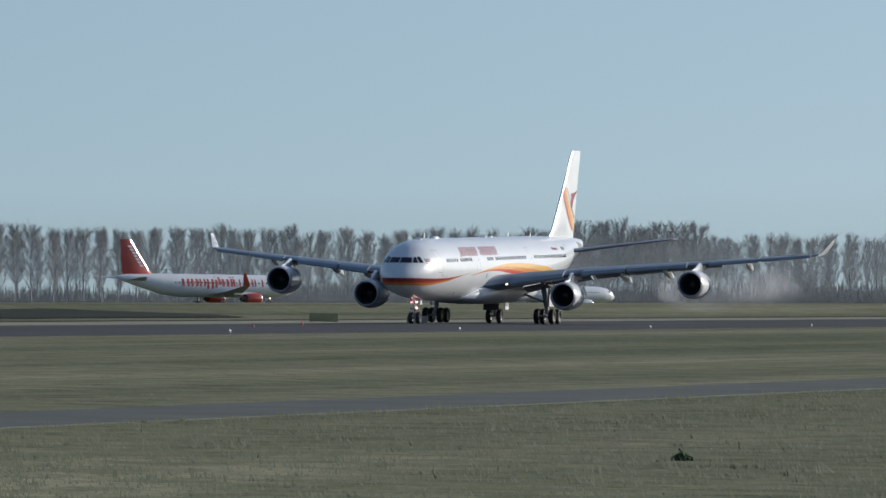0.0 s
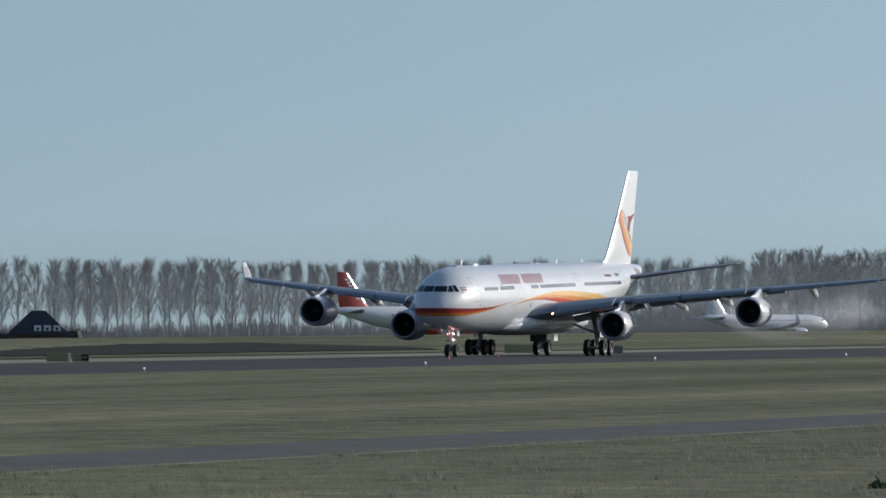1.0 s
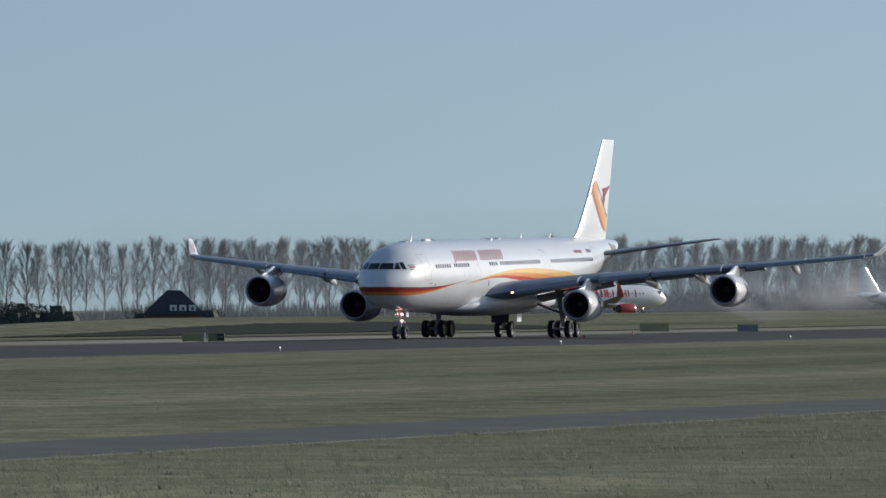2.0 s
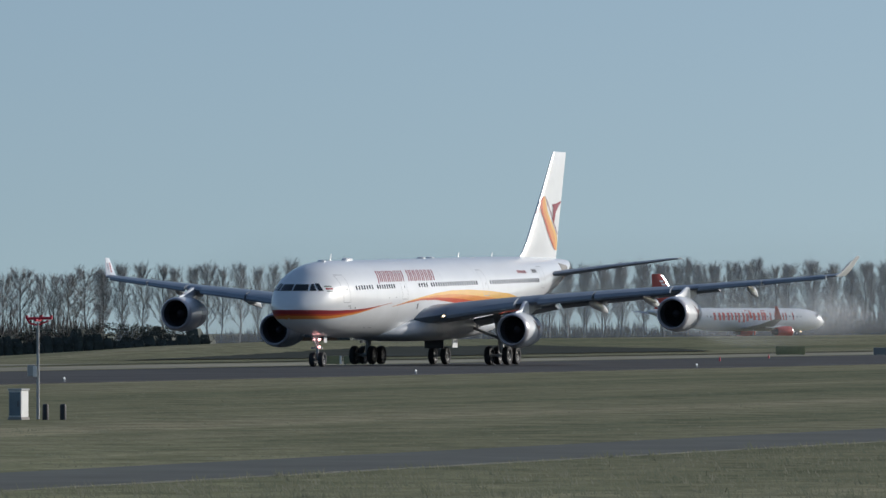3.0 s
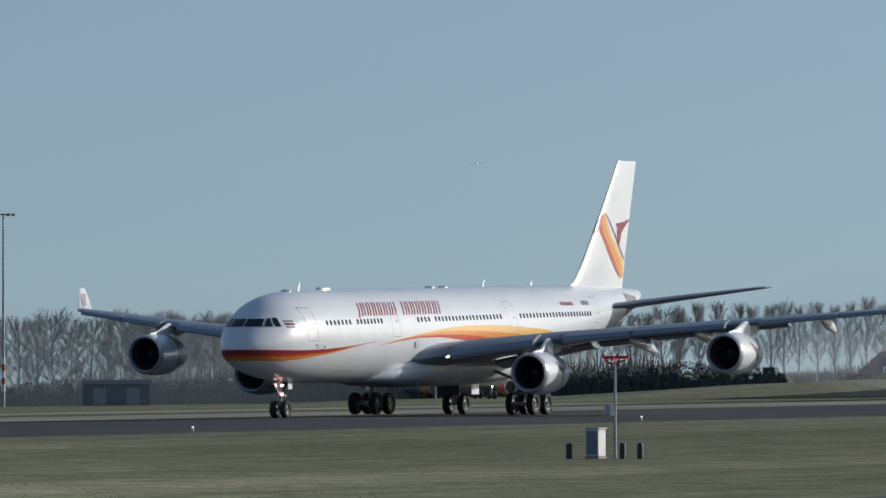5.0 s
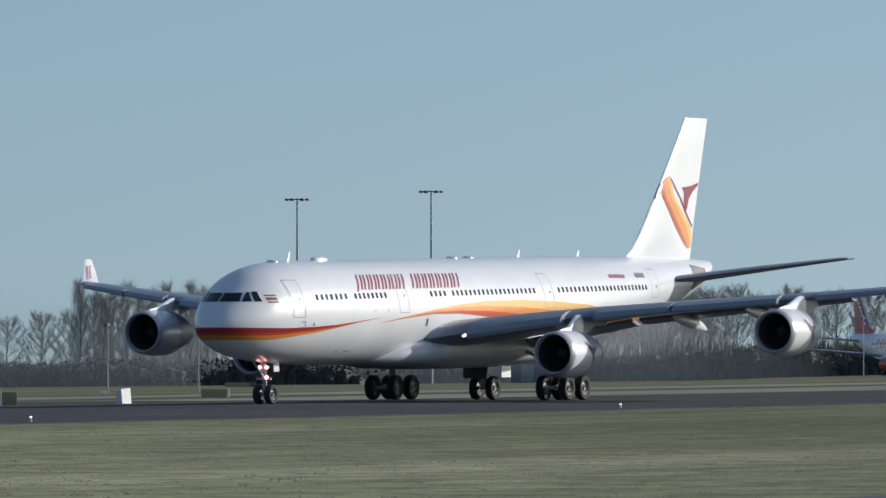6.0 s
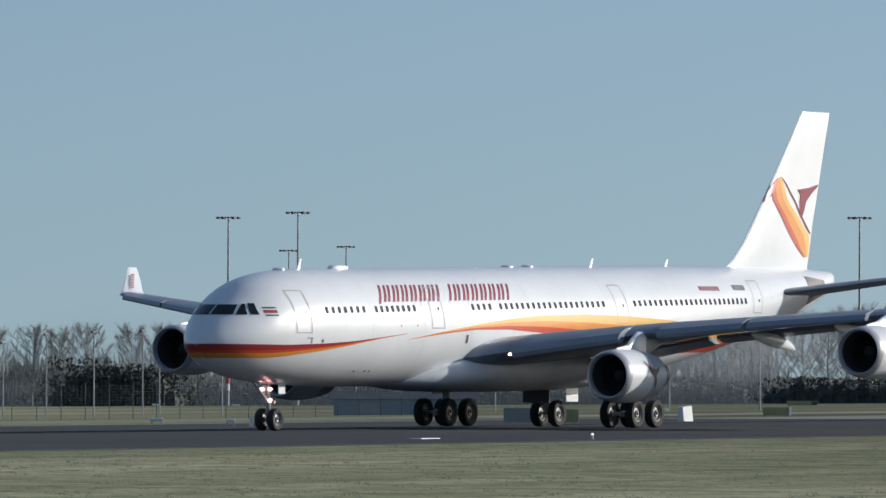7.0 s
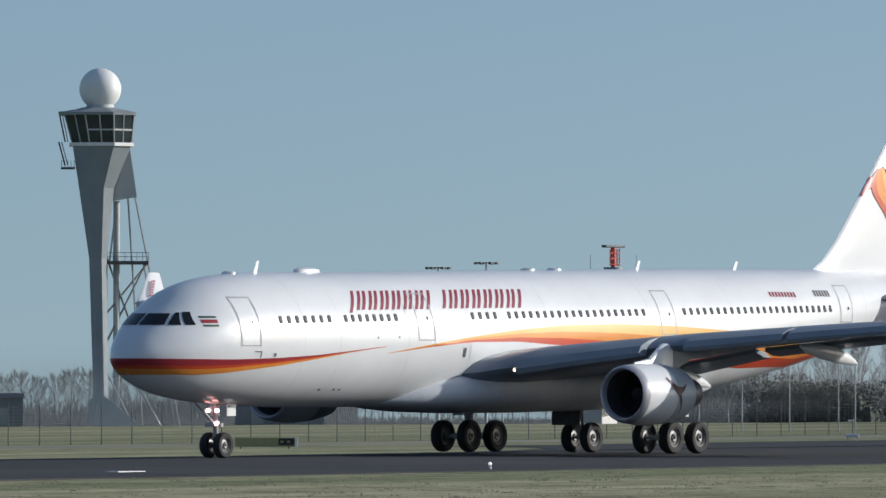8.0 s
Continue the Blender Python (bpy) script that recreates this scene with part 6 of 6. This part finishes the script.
            # word of seven bold marks, then a slimmer one of four
            for k, lo, hi, t, c in ((1.9, 3.7, 5.0, .5, .5), (1.8, 3.7, 5.0, .5, .3), (1.5, 3.7, 5.0, .4, .5), (1.7, 3.3, 5.0, .45, .45), (1.5, 3.5, 5.4, .5, 0), (1.8, 3.7, 5.0, .5, .5), (1.2, 3.7, 5.4, .45, .6), (.6, 3.7, 4.0, .2, 0), (1.6, 3.7, 5.0, .28, 0), (1.7, 3.7, 5.0, .28, .8), (2.2, 3.7, 5.0, .28, .8)):
                e = x + way * k * .82
                stroke(x, x + way * t, lo, hi)
                stroke(e - way * t, e, lo if c else lo + .5, hi)
                x += way * k
        bm = bmesh.new()
        loft(bm, [[(.11 * math.cos(q), o, .16 * math.sin(q)) for q in [.785 * i for i in range(8)]] for o in (-.03, .03)])
        me = mesh_from("cabin_window", bm, CABINGLASS)
        for i in range(26):
            o = new("cabin_window", me)
            o.parent = body
            o.location = (6.2 + i * .8, sd * 1.93, 4.35)
        # windscreen
        bm = bmesh.new()
        vs = [bm.verts.new((x, sd * yy, z)) for x, yy, z in ((1.25, .05, 4.83), (1.75, 1.0, 4.85), (2.6, 1.45, 4.85), (2.4, 1.66, 4.3), (1.5, 1.28, 4.25), (.78, .05, 4.42))]
        bm.faces.new(vs)
        part("windscreen", bm, GLASS, body, smooth=False)
    wm = wheel_mesh(.55, .4)
    for x, y, ln in ((5.1, 0, 2.2), (17.7, 3.8, 2.4), (17.7, -3.8, 2.4)):
        bm = bmesh.new()
        tube(bm, (x, y, ln + .4), (x, y, .5), .13, .1, 10)
        tube(bm, (x, y - .45, .55), (x, y + .45, .55), .06, .06, 6)
        g = part("nose_gear" if y == 0 else "main_gear", bm, STRUT, j)
        for o in (-.42, .42):
            add_wheel(g, wm, x, y + o, .55)
    bm = bmesh.new()
    bmesh.ops.create_uvsphere(bm, u_segments=10, v_segments=6, radius=.14, matrix=Matrix.Translation((4.9, 0, 1.7)))
    part("taxi_light", bm, LAMPWHITE, j, "lit taxi light")
    return j


jet_a = make_jet("white and orange twin-engined jet taxiing behind the bank", True)
jet_b = make_jet("white and orange twin-engined jet taxiing towards the runway", True)
jet_c = make_jet("plain white regional jet taxiing behind the bank", False)
jet_c.scale = (.76, .76, .76)

# a far-off aircraft hanging in the sky
far_jet = empty("distant_aircraft", "tiny white aircraft far off in the sky", "airplane")
_d = 3900.0
_fa, _fe = radians(66.85), radians(1.335)
far_jet.matrix_basis = Matrix.Translation((_d * math.sin(_fa), _d * math.cos(_fa), EYE[2] + _d * math.tan(_fe))) @ Matrix.Rotation(radians(20), 4, 'Z')
bm = bmesh.new()
loft(bm, [ring_x(x, 0, 0, r, r, 10) for x, r in ((-3, .05), (-2.4, .4), (-1, .55), (2, .5), (3.5, .1))])
part("fuselage", bm, WHITE, far_jet)
bm = bmesh.new()
loft(bm, [[(x - .5, y, z), (x + .5, y, z + .05), (x - .5, y, z + .12)] for x, y, z in ((.6, -4, .4), (-.2, 0, .0), (.6, 4, .4))])
part("wing", bm, WHITE, far_jet)

# ---- hot exhaust and spray trailing behind the engines, in soft rigid puffs ----
VAPOUR = bpy.data.materials.new("exhaust_vapour")
VAPOUR.use_nodes = True


def vapour_nodes():
    """Thin grey vapour: densest in the middle of each puff, broken up by noise."""
    nt = VAPOUR.node_tree
    out = nt.nodes["Material Output"]
    nt.nodes.remove(nt.nodes["Principled BSDF"])
    df = nt.nodes.new("ShaderNodeBsdfDiffuse")
    df.inputs[0].default_value = (0.62, 0.64, 0.66, 1)
    tr = nt.nodes.new("ShaderNodeBsdfTransparent")
    mx = nt.nodes.new("ShaderNodeMixShader")
    at = nt.nodes.new("ShaderNodeAttribute")
    at.attribute_name = "dense"
    tc = nt.nodes.new("ShaderNodeTexCoord")
    nz = nt.nodes.new("ShaderNodeTexNoise")
    nz.inputs["Scale"].default_value = 0.3
    nz.inputs["Detail"].default_value = 2
    rp = nt.nodes.new("ShaderNodeMapRange")
    rp.inputs[1].default_value, rp.inputs[2].default_value = 0.36, 0.68
    ml = nt.nodes.new("ShaderNodeMath")
    ml.operation = 'MULTIPLY'
    mp = nt.nodes.new("ShaderNodeMapping")
    mp.inputs["Scale"].default_value = (.22, .5, 1)
    nt.links.new(tc.outputs["Object"], mp.inputs[0])
    nt.links.new(mp.outputs[0], nz.inputs["Vector"])
    nt.links.new(nz.outputs["Fac"], rp.inputs[0])
    nt.links.new(rp.outputs[0], ml.inputs[0])
    nt.links.new(at.outputs["Fac"], ml.inputs[1])
    nt.links.new(ml.outputs[0], mx.inputs[0])
    nt.links.new(tr.outputs[0], mx.inputs[1])
    nt.links.new(df.outputs[0], mx.inputs[2])
    nt.links.new(mx.outputs[0], out.inputs[0])


vapour_nodes()


def make_exhaust():
    """Flattened puffs whose density fades out towards their rims."""
    e = empty("exhaust_trail", "thin grey exhaust vapour blown back along the runway", "vapour")
    for x, y, z, lx, lz, k in ((8, 14, 3.6, 20, 2.6, .30), (36, -6, 3.7, 26, 2.9, .46), (76, 4, 3.0, 28, 2.5, .36)):
        bm = bmesh.new()
        bmesh.ops.create_uvsphere(bm, u_segments=36, v_segments=18, radius=1.0)
        me = bpy.data.meshes.new("puff")
        lay = bm.verts.layers.float.new("dense")
        for v in bm.verts:
            p = v.co.copy()
            v[lay] = .42 * k * max(0.0, 1 - p.x * p.x - p.z * p.z) ** 1.3
            w = 1 + .12 * noise.noise((p.x * 2 + x, p.y * 2, p.z * 2))
            v.co = (p.x * lx * w, p.y * 4.0 * w, p.z * lz * w)
        bm.to_mesh(me)
        bm.free()
        me.materials.append(VAPOUR)
        for q in me.polygons:
            q.use_smooth = True
        o = new("puff", me)
        o.parent = e
        o.location = (x, y, z)
    return e


exhaust = make_exhaust()
HAZE = bpy.data.materials.new("winter_mist")
HAZE.use_nodes = True


def haze_nodes():
    """Thin pale haze veil, lit from either side, thinning out towards its rims."""
    nt = HAZE.node_tree
    out = nt.nodes["Material Output"]
    nt.nodes.remove(nt.nodes["Principled BSDF"])
    df = nt.nodes.new("ShaderNodeBsdfDiffuse")
    tl = nt.nodes.new("ShaderNodeBsdfTranslucent")
    for n in (df, tl):
        n.inputs[0].default_value = (0.55, 0.60, 0.64, 1)
    half = nt.nodes.new("ShaderNodeMixShader")
    half.inputs[0].default_value = .5
    tr = nt.nodes.new("ShaderNodeBsdfTransparent")
    mx = nt.nodes.new("ShaderNodeMixShader")
    at = nt.nodes.new("ShaderNodeAttribute")
    at.attribute_name = "dense"
    nt.links.new(df.outputs[0], half.inputs[1])
    nt.links.new(tl.outputs[0], half.inputs[2])
    nt.links.new(at.outputs["Fac"], mx.inputs[0])
    nt.links.new(tr.outputs[0], mx.inputs[1])
    nt.links.new(half.outputs[0], mx.inputs[2])
    nt.links.new(mx.outputs[0], out.inputs[0])


haze_nodes()


def make_haze(az0, az1, d, depth, high, k):
    """Low bank of mist added for the distance haze, a long flattened drift."""
    bm = bmesh.new()
    lay = bm.verts.layers.float.new("dense")
    rings = []
    n = 48
    for i in range(n + 1):
        u = i / n
        az = az0 + (az1 - az0) * u
        end = min(1.0, 8 * u, 8 * (1 - u)) ** .5
        ring = []
        for j in range(20):
            a = 2 * math.pi * j / 20
            x, y, z = place(az, d + depth * math.cos(a) * max(.05, end))
            v = bm.verts.new((x, y, z + high * (.45 + .55 * math.sin(a)) * max(.05, end) - 1.0))
            v[lay] = k * end * sstep(1.0, -.5, math.sin(a)) * (1 + .25 * noise.noise((az * 1.7, d, a)))
            ring.append(v)
        rings.append(ring)
    for p, q in zip(rings, rings[1:]):
        for j in range(20):
            bm.faces.new((p[j], p[(j + 1) % 20], q[(j + 1) % 20], q[j]))
    return tagged(part("mist", bm, HAZE), "thin pale mist added as distance haze before the far trees", "mist", kind="stuff")


make_haze(67.9, 80.0, 1545, 22, 26, .17)
make_haze(55.5, 66.4, 1162, 8, 19, .12)
make_haze(49.5, 56.2, 1100, 12, 14, .20)

# ---- what moves ----


# seconds, place of the airliner's nose along the runway (it runs towards -x, gathering speed)
ROLL = [
    (0.0, 677.0),
    (0.5, 654.2),
    (1.0, 629.4),
    (1.5, 605.8),
    (2.0, 580.5),
    (2.1, 575.8),
    (2.2, 571.0),
    (3.3, 515.9),
    (3.5, 505.4),
    (4.0, 478.1),
    (4.5, 452.5),
    (4.7, 441.9),
    (5.8, 380.0),
    (6.0, 368.8),
    (6.2, 357.8),
    (6.5, 341.9),
    (7.0, 312.5),
    (7.3, 296.3),
    (7.5, 284.4),
    (7.6, 278.0),
    (8.0, 254.3),
]


def taxi(az, d, heading, speed, t, t0):
    """Pose of a jet whose nose wheel was at that bearing and distance at t0; heading is (x, y)."""
    h = Vector((*heading, 0)).normalized()
    a = radians(az)
    p = Vector((d * math.sin(a), d * math.cos(a), 0)) + h * speed * (t - t0)
    p.z = land(p.x, p.y)
    turn = Matrix.Rotation(math.atan2(-h.y, -h.x), 4, 'Z')
    return Matrix.Translation(p) @ turn @ Matrix.Translation((-5.1, 0, 0))


def motions():
    walk(airliner, [(t, pose(x, RUN_Y, 0.05)) for t, x in ROLL])
    walk(exhaust, [(t, pose(x + 63, RUN_Y, 0.05)) for t, x in ROLL])
    ts = (0.0, 2.0, 4.0, 6.0, 8.0)
    walk(radar_antenna, [(t * .5, pose(0, 0, 0, 0, 0, (t * .5 - 7.42) * 100)) for t in range(17)])
    walk(jet_a, [(t, taxi(72.84, 1400, (.787, -.616), 4.6, t, 0.0)) for t in ts])
    walk(jet_b, [(t, taxi(66.73, 1100, (-.664, -.748), 10.0, t, 4.0)) for t in ts])
    walk(jet_c, [(t, taxi(75.22, 1450, (.787, -.616), 4.2, t, 0.5)) for t in ts])


motions()
